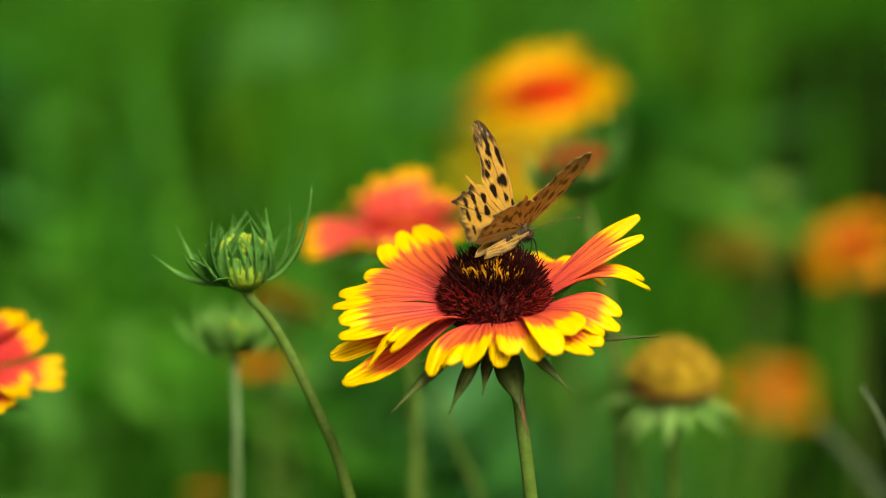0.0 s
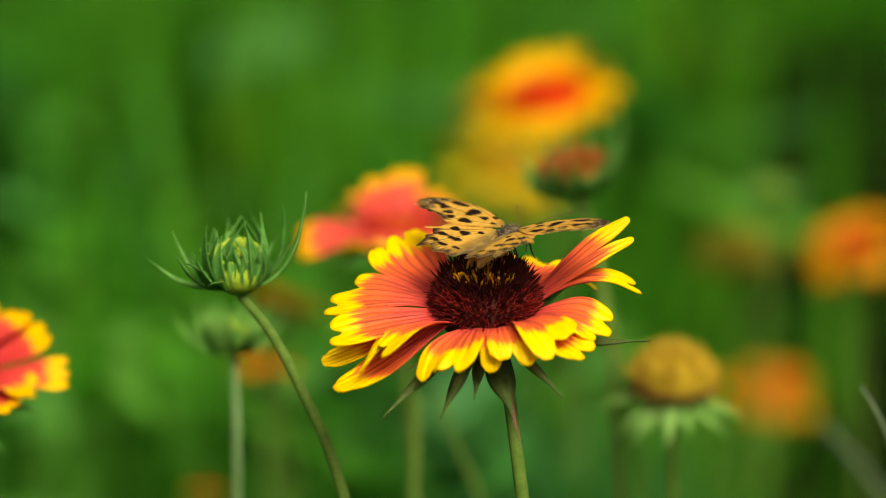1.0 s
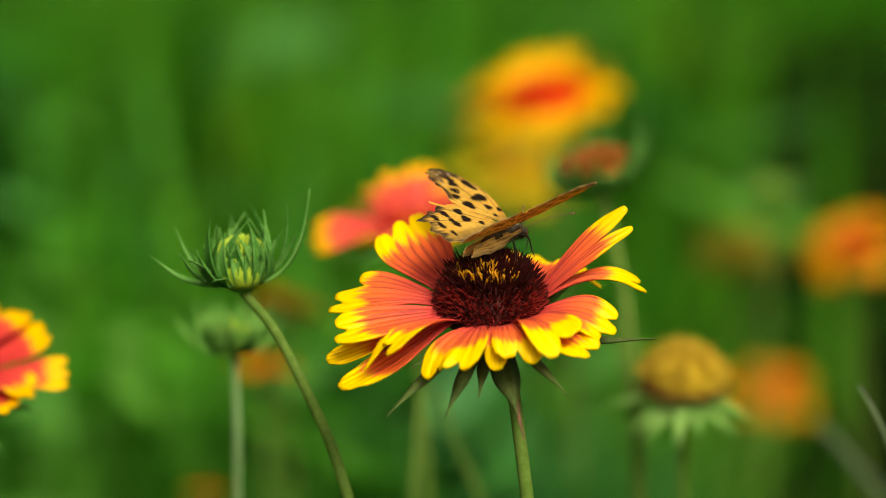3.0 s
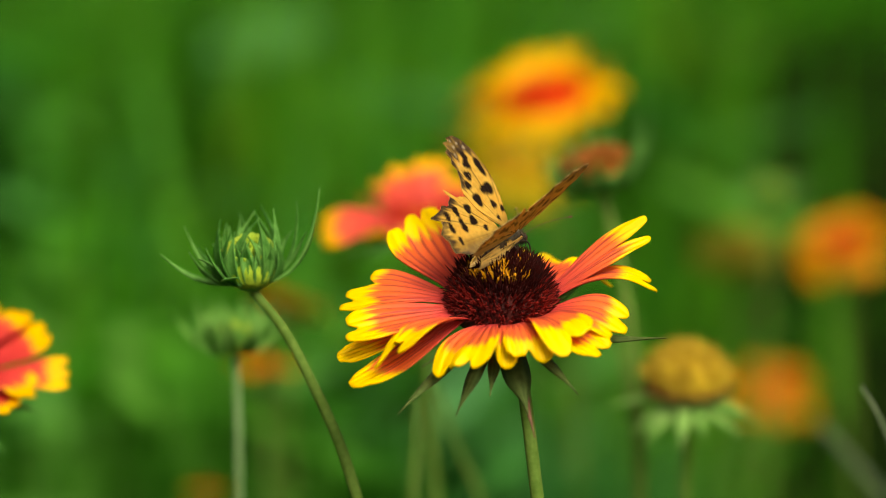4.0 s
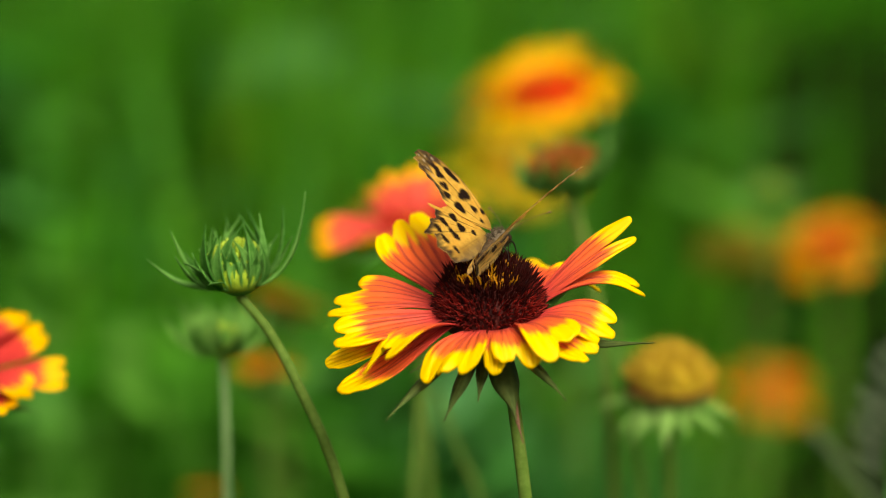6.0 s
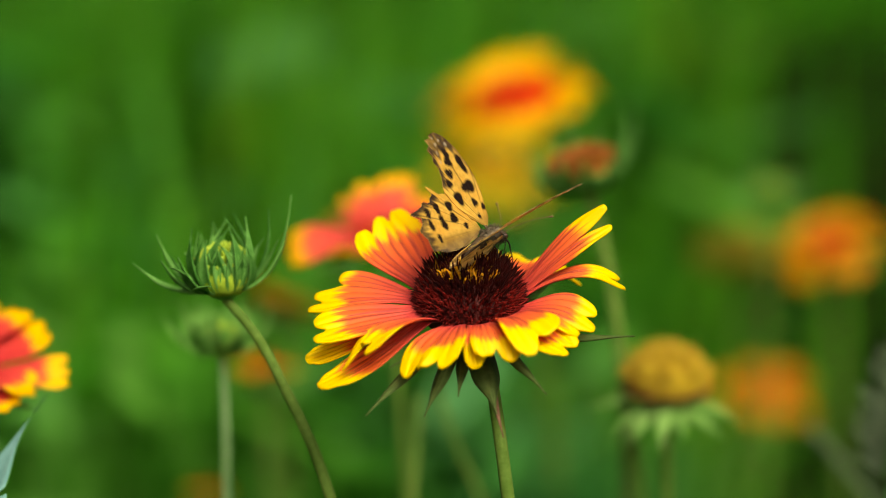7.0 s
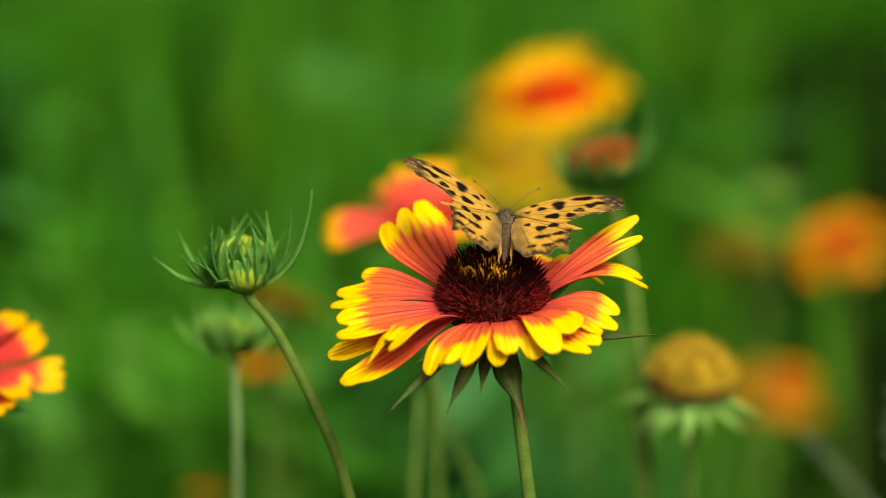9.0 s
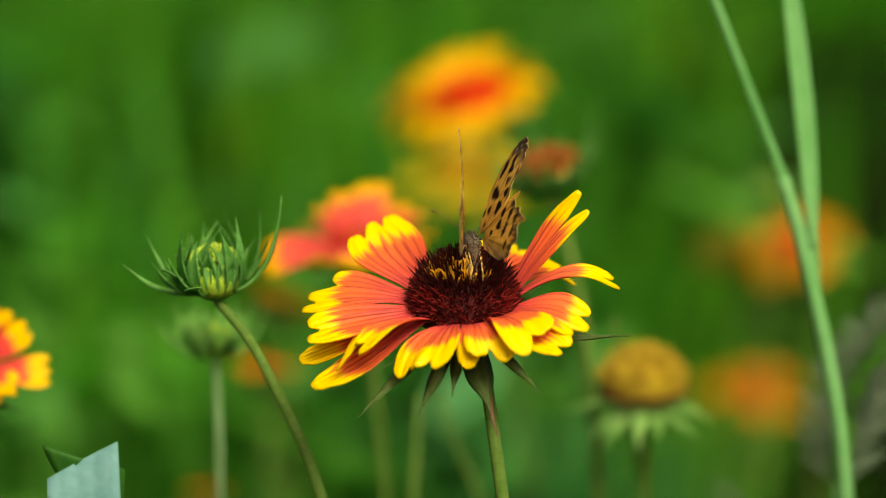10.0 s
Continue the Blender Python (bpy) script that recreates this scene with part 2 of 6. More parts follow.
# ---------------------------------------------------------------- the plants' parts
def petal_grid(length, width, arch, cup=0.15, lobes=3, notch=0.11, neck=0.36, hook=0.0, twist=0.0, bend=0.0, ripe=1.0, ripple=0.00016, cols=31, rows=18, seed=0):
    """A wedge-shaped ray petal along +x from its base at the origin. lobes: how many, or for each one its reach and how far it drops; twist in degrees, bend sideways, ripe: how far the yellow reaches in from the tip."""
    rng = np.random.RandomState(seed)
    if isinstance(lobes, int):
        lobes = [(1.0 - 0.06 * abs(rng.randn()), 0.0004 * rng.randn()) for _ in range(lobes)]
    n = len(lobes)
    u, v = np.meshgrid(np.linspace(-1, 1, cols), np.linspace(0, 1, rows) ** 0.9, indexing="ij")
    which = np.clip(((u + 1) / 2 * n).astype(int), 0, n - 1)
    centre = (2 * which + 1) / n - 1
    reach = np.array([q[0] for q in lobes])[which] * (1 - notch * (np.abs(u - centre) * n) ** 3.0)
    drop = np.interp(u, (2 * np.arange(n) + 1) / n - 1, [q[1] for q in lobes])
    s = v * reach
    half = width / 2 * (neck + (1 - neck) * smoothstep(s, 0.0, 0.72)) * (1 - 0.10 * smoothstep(s, 0.8, 1.0))
    # each lobe draws in a little towards its own tip
    uu = u + (centre - u) * 0.10 * smoothstep(v, 0.80, 1.0)
    y = uu * half
    z = arch * 4 * s * (1 - s) + cup * half * (uu**2 - 0.3) * smoothstep(s, 0.0, 0.3)
    z = z - hook * smoothstep(s, 0.55, 1.05) ** 1.5 - drop * smoothstep(s, 0.45, 1.0) ** 1.3
    # flutes along the petal and a crease up to each notch
    z = z + ripple * np.cos(uu * math.pi * 5.5 + rng.rand() * 6) * smoothstep(s, 0.02, 0.3) * (1 - 0.6 * smoothstep(s, 0.7, 1.0))
    z = z - 0.00035 * (np.abs(u - centre) * n) ** 4 * smoothstep(v, 0.45, 0.95)
    z = z + 0.0003 * rng.randn() * uu * s + 0.0003 * np.sin(7 * s + rng.rand() * 6) * uu * s
    z = z + y * np.sin(np.radians(twist) * s)
    return np.stack([length * s, y + bend * s**2, z], -1), np.stack([(u + 1) / 2, s * ripe], -1)


def petal(parent, m, material, label="", **shape):
    grid, uv = petal_grid(**shape)
    v, f, _, slots = sheet(grid, 0.00035)
    ob = mesh_object("petal", v, f, material, parent, label, np.concatenate([uv.reshape(-1, 2)] * 2))
    return place(ob, m)


def spike(base, axis, length, radius, sides=5, lean=(0, 0, 0)):
    a = np.asarray(axis, dtype=float)
    a = a / np.linalg.norm(a)
    b = np.asarray(base, dtype=float)
    path = np.array([b - a * 0.0003, b + a * length * 0.45, b + a * length * 0.8 + np.asarray(lean) * 0.5, b + a * length + np.asarray(lean)])
    return tube(path, np.array([radius, radius * 1.05, radius * 0.7, radius * 0.12]), sides, False)


def dome(radius, height, rings=14, sides=36, under=0.25, rough=0.0, seed=0):
    rng = np.random.RandomState(seed)
    v, f = [], []
    for i in range(rings + 1):
        a = math.pi / 2 * (1 - i / rings) if i < rings else -under
        a = math.pi / 2 - (math.pi / 2 + under) * i / rings
        for j in range(sides):
            t = 2 * math.pi * j / sides
            k = 1 + rough * rng.randn()
            v.append((radius * math.cos(a) * math.cos(t) * k, radius * math.cos(a) * math.sin(t) * k, height * math.sin(a) * k))
    for i in range(rings):
        for j in range(sides):
            q = (j + 1) % sides
            f.append((i * sides + j, (i + 1) * sides + j, (i + 1) * sides + q, i * sides + q))
    f.append(tuple(range((rings) * sides, (rings + 1) * sides))[::-1])
    return np.array(v), f


def florets(parent, m, radius, height, count, seed, split=0.56, mats=None, fine=False):
    """The florets of a disc: tufts of yellow pollen between black spikes round its crown, short maroon spikes down its flank."""
    rng = np.random.RandomState(seed)
    red, dark, yellow = [], [], []
    thin = 0.55 if fine else 1.0
    for i in range(count):
        q = (i + 0.5) / count
        polar = math.acos(1 - 1.02 * q)
        t = i * 2.399963 + rng.randn() * 0.05
        n = np.array([math.sin(polar) * math.cos(t), math.sin(polar) * math.sin(t), math.cos(polar)])
        p = n * (radius, radius, height)
        axis = n / (radius, radius, height)
        axis = axis / np.linalg.norm(axis) + np.array([0, 0, 0.35 + 0.15 * rng.randn()]) + rng.randn(3) * 0.12
        s = radius / 0.0105
        out = math.sin(polar)
        tuft = noise.noise((p[0] / s * 420, p[1] / s * 420, seed)) + 0.45 * rng.randn()
        if out < split + 0.22 + 0.06 * rng.randn():
            # the pollen is fresh on one side of the crown
            fresh = 0.12 - 0.38 * math.cos(t - 3.95) if fine else 0.0
            ring_r = math.hypot(n[0] + 0.05, n[1] - 0.10) if fine else out
            if 0.14 < ring_r < split + 0.10 and tuft > fresh and rng.rand() < 0.8:
                yellow.append(spike(p, axis + rng.randn(3) * 0.15, s * (0.0012 + 0.0009 * rng.rand()), s * (0.00034 + 0.00016 * rng.rand()), 6, rng.randn(3) * 0.0003))
            else:
                dark.append(spike(p, axis, s * (0.0022 + 0.0016 * rng.rand()), s * thin * (0.00030 + 0.0001 * rng.rand()), 5, rng.randn(3) * 0.0003))
        elif rng.rand() < 0.72:
            red.append(spike(p, axis, s * (0.0011 + 0.0009 * rng.rand()), s * thin * (0.00026 + 0.00012 * rng.rand()), 5, rng.randn(3) * 0.0003))
        else:
            dark.append(spike(p, axis, s * (0.0013 + 0.0012 * rng.rand()), s * thin * 0.00024, 5, rng.randn(3) * 0.0004))
    a, b, c = mats or (M_FLORET, M_FLORET_DARK, M_FLORET_YELLOW)
    for pieces, mat, label in ((red, a, ""), (dark, b, ""), (yellow, c, "")):
        if pieces:
            v, f = join(pieces)
            ob = mesh_object("floret_crown", v, f, mat, parent, label)
            tagged(ob, kind="stuff")
            place(ob, m)


def bract(parent, m, length, width, droop, material, name="sepal", label="", curl=0.0, rows=14):
    """A narrow pointed leaf along +x, bending by droop (down) and curl (sideways) at its tip."""
    s = np.linspace(0, 1, rows)
    path = np.stack([length * s * (1 - 0.15 * np.abs(droop) * s), curl * length * s**2, -droop * length * s**2], -1)
    w = width * (0.35 + 0.65 * np.sin(math.pi * np.clip(s * 0.85 + 0.12, 0, 1)) ** 0.8) * (1 - smoothstep(s, 0.55, 1.0) * 0.93)
    v, f, uv, _ = sheet(strip(path, w, (0, 1, 0), 0.5, 5), 0.0003)
    return place(mesh_object(name, v, f, material, parent, label, uv), m)


def stem_part(parent, points, radii, material, label="", n=26, hairs=0, seed=0):
    path = bezier(points, n)
    v, f = tube(path, np.interp(np.linspace(0, 1, n), np.linspace(0, 1, len(radii)), radii), 10)
    t = np.repeat(np.linspace(0, 1, n), 10)
    u = np.tile(np.linspace(0, 1, 10), n)
    ob = mesh_object("stem", v, f, material, parent, label, np.stack([u, t], -1))
    if hairs:
        rng = np.random.RandomState(seed)
        pieces = []
        for _ in range(hairs):
            i = rng.randint(0, n - 1)
            p = path[i] + (path[i + 1] - path[i]) * rng.rand()
            r = np.interp(i / n, np.linspace(0, 1, len(radii)), radii)
            a = rng.rand() * 6.283
            d = np.array([math.cos(a), math.sin(a), rng.randn() * 0.3])
            pieces.append(spike(p + d * r * 0.9, d, 0.0004 + 0.0004 * rng.rand(), 0.00003, 3))
        v, f = join(pieces)
        tagged(mesh_object("stem_fuzz", v, f, M_STEM_PALE, parent, "fine pale hairs"), kind="stuff")
    return ob


def plant(name, base, label, category, group="wild flowers"):
    ob = new(name)
    ob.empty_display_size = 0.02
    ob.location = base
    return tagged(ob, label, category, group)


def stem_points(base, top, bow=(0, 0, 0), n=5, via=()):
    """From the ground at base to top, in the plant's own space; via names places on the way, from the top down."""
    if via:
        low = Vector(via[-1]) - Vector(base)
        return [(0, 0, -0.008), tuple(low * 0.45 + Vector((0, 0, -0.004))), tuple(low * 0.78)] + [tuple(Vector(q) - Vector(base)) for q in via[::-1]] + [tuple(Vector(top) - Vector(base))]
    b, t, k = Vector((0, 0, -0.008)), Vector(top) - Vector(base), Vector(bow)
    return [tuple(b.lerp(t, i / (n - 1)) + k * (4 * (i / (n - 1)) * (1 - i / (n - 1)))) for i in range(n)]


# ---------------------------------------------------------------- ground and meadow
def ground():
    n = 80
    r = np.concatenate([[0.0], np.geomspace(0.3, 900.0, n)])
    sides = 64
    v, f = [], []
    for i, q in enumerate(r):
        for j in range(sides):
            a = 2 * math.pi * j / sides
            x, y = q * math.cos(a), q * math.sin(a) + 1.0
            z = -0.004 + (0.03 * noise.noise((x * 0.8, y * 0.8, 0)) if 3.0 < q < 60 else 0.0)
            v.append((x, y, min(z, -0.002)))
    for i in range(n):
        for j in range(sides):
            q = (j + 1) % sides
            f.append((i * sides + j, (i + 1) * sides + j, (i + 1) * sides + q, i * sides + q))
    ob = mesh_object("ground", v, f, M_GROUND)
    tagged(ob, "turf under a dense wild meadow, its shade put into a near-black green", "ground", kind="structure")


def meadow(name, material, label, count, seed, near, far, tall, wide, droop, leafy=False, span=None):
    """Grass or leaves as one mesh of many bent blades over the ground behind the flowers."""
    rng = np.random.RandomState(seed)
    verts, faces, k = [], [], 0
    seg = 4
    s = np.linspace(0, 1, seg + 1)
    for _ in range(count):
        y = near * (far / near) ** rng.rand()
        x = (rng.rand() * 2 - 1) * (0.30 * y + 0.15)
        if span:
            x = y * (span[0] + (span[1] - span[0]) * rng.rand())
            bank = 0.62 - 0.262 * y
        # few blades on the right, so the ground's painted shade shows through
        if x > 0.118 * y + 0.01 and y < 5.0 and rng.rand() < 0.985:
            continue
        clump = noise.noise((x * 2.3, y * 1.7, seed)) * 0.35
        h = (tall[0] + (tall[1] - tall[0]) * rng.rand()) * (1 + clump) + 0.03 * min(y, 4.0)
        # the front of the stand is grazed lower
        h = min(h, max(0.10, 0.60 - 0.331 * y)) if y < 1.0 else h
        # a bank of weeds that falls away from its front
        h = bank * (0.95 + 0.20 * rng.rand()) if span else h
        w = (wide[0] + (wide[1] - wide[0]) * rng.rand())
        a = rng.rand() * 6.283
        lean = (0.05 + 0.35 * rng.rand()) * h * droop
        b = rng.rand() * 6.283
        z0 = h * (0.55 + 0.4 * rng.rand()) if leafy else -0.01
        length = w * 3.2 if leafy else h
        px = x + np.cos(a) * lean * s**2
        py = y + np.sin(a) * lean * s**2
        pz = z0 + length * s * (1 - 0.25 * droop * s) * (0.35 if leafy else 1)
        if leafy:
            px, py = x + np.cos(a) * length * s, y + np.sin(a) * length * s
        prof = np.sin(math.pi * np.clip(0.12 + 0.88 * s, 0, 1)) if leafy else 1 - 0.9 * s**2
        dx, dy = math.cos(b) * w / 2, math.sin(b) * w / 2
        if leafy:
            dx, dy = -math.sin(a) * w / 2, math.cos(a) * w / 2
        for i in range(seg + 1):
            verts.append((px[i] - dx * prof[i], py[i] - dy * prof[i], pz[i]))
            verts.append((px[i] + dx * prof[i], py[i] + dy * prof[i], pz[i]))
        for i in range(seg):
            faces.append((k + 2 * i, k + 2 * i + 1, k + 2 * i + 3, k + 2 * i + 2))
        k += 2 * (seg + 1)
    ob = mesh_object(name, verts, faces, material, smooth=False)
    return tagged(ob, label, "grass" if not leafy else "leaves", kind="stuff")


def outer_meadow(count, seed):
    """The same grass round about, on both sides and behind the place."""
    rng = np.random.RandomState(seed)
    verts, faces, k = [], [], 0
    while k < 6 * count:
        r = 0.9 * (14.0 / 0.9) ** rng.rand()
        a = rng.rand() * 6.283
        x, y = r * math.cos(a), r * math.sin(a)
        if y > 0.3 and abs(x) < 0.30 * y + 0.15:
            continue
        h = (0.18 + 0.15 * rng.rand()) * (1 + 0.35 * noise.noise((x * 2.3, y * 1.7, 4)))
        w, b, c = 0.006 + 0.012 * rng.rand(), rng.rand() * 6.283, rng.rand() * 6.283
        dx, dy, lx, ly = math.cos(b) * w / 2, math.sin(b) * w / 2, math.cos(c) * h * 0.35, math.sin(c) * h * 0.35
        verts += [(x - dx, y - dy, -0.01), (x + dx, y + dy, -0.01), (x - dx * 0.8 + lx * 0.3, y - dy * 0.8 + ly * 0.3, h * 0.6), (x + dx * 0.8 + lx * 0.3, y + dy * 0.8 + ly * 0.3, h * 0.6),
                  (x - dx * 0.1 + lx, y - dy * 0.1 + ly, h), (x + dx * 0.1 + lx, y + dy * 0.1 + ly, h)]
        faces += [(k, k + 1, k + 3, k + 2), (k + 2, k + 3, k + 5, k + 4)]
        k += 6
    tagged(mesh_object("outer_meadow", verts, faces, M_MEADOW, smooth=False), "green meadow grass round about the flower bed", "grass", kind="stuff")


ground()
outer_meadow(30000, 31)
meadow("meadow_grass", M_MEADOW, "tall green meadow grass growing behind the flowers", 18500, 3, 0.78, 11.0, (0.20, 0.33), (0.004, 0.013), 1.0)
meadow("meadow_leaves", M_WEED, "broad green weed leaves among the meadow grass", 2600, 8, 0.98, 7.0, (0.22, 0.33), (0.012, 0.030), 1.0, True)
meadow("broad_weeds", M_WEED, "broad-leaved light and dark green weeds in the meadow", 240, 21, 1.15, 5.0, (0.24, 0.36), (0.030, 0.060), 1.0, True)
# added low growth in the lit colour, to brighten the shaded foot of the stand
meadow("low_weeds", M_WEED_LIT, "broad-leaved weeds low in front of the meadow, coloured as if sunlit", 300, 25, 0.90, 1.45, (0.20, 0.30), (0.014, 0.030), 1.0, True, (-0.22, 0.07))
meadow("meadow_reeds", M_REED, "upright light and dark green reeds behind the flowers", 2600, 14, 1.0, 3.0, (0.26, 0.46), (0.008, 0.022), 0.6)
# upright blades in the same lit colour, for the same brightening
meadow("lit_grass", M_WEED_LIT, "low grass behind the flowers, coloured light green as if sunlit", 7800, 33, 0.925, 1.80, (0.20, 0.30), (0.006, 0.014), 0.6, False, (-0.20, 0.10))


# ---------------------------------------------------------------- blanket flowers
def head_matrix(base, top, tilt, lean, turn):
    return Matrix.Translation(Vector(top) - Vector(base)) @ pose(0, 0, 0, tilt, lean, turn)


def blanket_flower(base, top, tilt, lean, turn, petals, material, label, radius=0.0105, height=0.0085, count=430, stem=(0.0016, 0.0013),
                   bow=(0, 0, 0), sepals=(), stem_material=None, hairs=0, res=(31, 18), seed=1, foot=(0, 0, -0.004), via=(), disc=None, size=1.0, fine=False):
    """A blanket flower on its stem. petals: azimuth, rise, length, width, arch, roll, lobes, hook and, for some, more of the shape. Returns the plant, its head's pose and its petals."""
    ob = plant("blanket_flower", base, label, "flower")
    m = head_matrix(base, top, tilt, lean, turn) @ Matrix.Scale(size, 4)
    pts = stem_points(base, Vector(top) + m.to_3x3() @ Vector(foot), bow, 5, via)
    stem_part(ob, pts, [r * size for r in stem], stem_material or M_STEM, "", 30, hairs, seed)
    v, f = dome(radius * 0.6, -0.006, 5, 20, 0.0)
    place(mesh_object("receptacle", v, [q[::-1] for q in f], M_SEPAL, ob), m @ Matrix.Translation((0, 0, 0.0005)))
    v, f = dome(radius * 0.985, height * 0.985, 14, 40, 0.3, 0.004, seed)
    place(mesh_object("disc", v, f, disc[0] if disc else M_DISC, ob), m)
    florets(ob, m, radius, height, count, seed, 0.56, disc, fine)
    made = []
    for i, (az, rise, length, width, arch, roll, lobes, hook, *more) in enumerate(petals):
        shape = dict(more[0]) if more else {}
        pm = m @ pose(0, 0, 0, 0, 0, az) @ Matrix.Translation((radius * 0.93, 0, -0.0002)) @ pose(0, 0, 0, 0, -rise, 0) @ pose(0, 0, 0, roll, 0, 0)
        made.append((petal(ob, pm, material, length=length, width=width, arch=arch, lobes=lobes, hook=hook, cols=res[0], rows=res[1], seed=seed * 50 + i, **shape), pm))
    for az, rise, length, width, droop, curl, mat in sepals:
        sm = m @ pose(0, 0, 0, 0, 0, az) @ Matrix.Translation((radius * 0.35, 0, -0.0035)) @ pose(0, 0, 0, 0, -rise, 0)
        bract(ob, sm, length, width, droop, mat, curl=curl)
    return ob, m, made


MAIN_BASE = (0.066, 0.452, 0.0)
MAIN_HEAD = (0.01056, 0.45551, 0.51203)
MAIN_PETALS = [
    (135.5, 8.5, 0.02112, 0.01900, 0.00030, -7.9, [(1.08, 0.00030), (1.04, -0.00104), (0.99, 0.00095)], -0.00084, {'twist': 15.5, 'bend': -0.00339, 'notch': 0.09, 'ripe': 0.95}),  # back left
    (170.8, 0.7, 0.02255, 0.01181, 0.00148, -9.0, [(0.81, -0.00035), (1.01, -0.00027), (1.04, 0.00056)], 0.00074, {'twist': -7.6, 'bend': 0.00017, 'ripe': 0.98}),  # left upper
    (199.4, -0.8, 0.02354, 0.01164, 0.00044, -13.2, [(0.96, -0.00022), (1.03, 8e-05)], 0.00076, {'twist': 16.5, 'bend': -0.00046, 'ripe': 0.98}),  # left lower
    (198.3, -17.2, 0.02596, 0.00596, 0.00020, -7.3, [(1.01, -8e-05)], -0.00062, {'twist': 1.8, 'bend': -0.00035, 'ripe': 1.08}),  # left hidden
    (213.4, -20.1, 0.02720, 0.01050, -0.00038, 1.8, [(1.01, 0.00000)], -0.00080, {'twist': 6.6, 'bend': -0.00056, 'notch': 0.16, 'ripe': 0.98}),  # left low
    (222.9, 2.5, 0.02105, 0.01059, 0.00181, 14.9, [(1.05, 0.00199), (0.9, -0.00117), (0.99, 0.00096)], 0.00139, {'twist': 9.9, 'bend': -0.00085, 'ripe': 1.1}),  # left curled
    (253.6, -5.2, 0.01636, 0.01339, 0.00178, 11.0, [(0.96, 0.00255), (1.01, -0.00094), (0.98, 0.00132)], -0.00007, {'twist': 10.0, 'bend': -0.00256, 'ripe': 1.12}),  # front left
    (272.5, -12.1, 0.01262, 0.00463, 0.00283, -1.5, [(0.99, -7e-05)], 0.00104, {'twist': -0.2, 'bend': -0.00013, 'ripe': 1.05}),  # front low
    (285.7, -4.0, 0.01519, 0.01061, 0.00304, 4.2, [(0.82, 0.00055), (0.94, 0.00075)], 0.00114, {'twist': 7.5, 'bend': -0.00055, 'ripe': 1.14}),  # front mid
    (302.4, 8.9, 0.01710, 0.01211, 0.00273, -5.9, [(1, 0.00121), (0.93, -0.00068)], 0.00043, {'twist': 3.3, 'bend': 0.0003, 'ripe': 1.08}),  # front right
    (313.8, -4.1, 0.01857, 0.00907, 0.00141, 11.5, [(1, -0.00052), (0.94, 0.00025)], 0.00005, {'twist': 1.5, 'bend': 0.00097}),  # right under
    (334.7, 4.5, 0.01750, 0.01278, 0.00212, 5.4, [(0.91, 0.00128), (1.01, 0.00023), (0.95, -8e-05)], 0.00111, {'twist': -0.4, 'bend': -6e-05, 'ripe': 1}),  # right
    (16.4, 32.2, 0.02608, 0.00754, 0.00067, 13.4, [(0.95, 0.00096), (1.02, -0.00053)], 0.00094, {'twist': 8.7, 'bend': 0.00055, 'notch': 0.3, 'ripe': 0.98}),  # upright
    (9.8, 6.5, 0.02479, 0.00621, 0.00361, -2.6, [(0.92, 0.00102), (0.9, -0.00038)], 0.00277, {'twist': 4.1, 'bend': 0.00062, 'ripe': 1.2}),  # curled
    (40.0, -2.2, 0.02029, 0.00806, 0.00192, 1.8, [(0.99, 0.00114), (0.96, -0.00017)], 0.00218, {'twist': 3.2, 'bend': 0.00013, 'ripe': 1.2}),  # back right
    (54.8, -3.5, 0.01826, 0.01021, -0.00014, 1.9, [(0.98, -0.00063), (1.04, 0.00022), (0.9, 4e-05)], -0.00032, {'twist': -1.2, 'bend': 0.00069, 'ripe': 0.92}),  # back pink
    (69.8, -4.9, 0.02044, 0.01253, 0.00094, 2.4, [(0.98, 0.00034), (1.03, -0.00044), (0.88, 0.00011)], 0.00050, {'twist': 5.7, 'bend': -0.00032, 'ripe': 0.95}),  # back mid
    (91.6, -8.9, 0.02044, 0.00871, 0.00120, 0.1, [(1, -2e-05), (1, -4e-05)], 0.00046, {'twist': 0.3, 'bend': -0.00025}),  # back
]
MAIN_SEPALS = [
    (230, -10, 0.031, 0.0031, 0.10, 0.02, M_SEPAL), (250, -17, 0.0255, 0.0030, 0.05, 0.0, M_SEPAL), (263, -18, 0.019, 0.0026, 0.05, 0.0, M_SEPAL),
    (283, -24, 0.0215, 0.0058, 0.10, 0.0, M_SEPAL), (284, -26, 0.0265, 0.0022, 0.10, 0.0, M_SEPAL_DRY), (303, -6, 0.0245, 0.0027, 0.12, 0.0, M_SEPAL),
    (346, -9, 0.0310, 0.0036, -0.14, 0.02, M_SEPAL), (230, -3, 0.0215, 0.0022, 0.0, 0.0, M_SEPAL), (39, -2, 0.0215, 0.0030, -0.12, 0.0, M_BUD),
    (20, -6, 0.020, 0.0030, 0.0, 0.0, M_SEPAL), (150, -10, 0.022, 0.0035, 0.1, 0.0, M_SEPAL), (100, -10, 0.022, 0.0035, 0.1, 0.0, M_SEPAL),
]
main_flower, main_m, main_petals = blanket_flower(
    MAIN_BASE, MAIN_HEAD, 13, 0, 0, MAIN_PETALS, M_PETAL, "red blanket flower with yellow petal tips and a spiky maroon disc",
    radius=0.0105, height=0.0088, count=2300, sepals=MAIN_SEPALS, hairs=450, seed=2, res=(49, 26), fine=True, foot=(0.0026, 0, -0.006), via=((0.01462, 0.4526, 0.4984), (0.0181, 0.4471, 0.4726)))


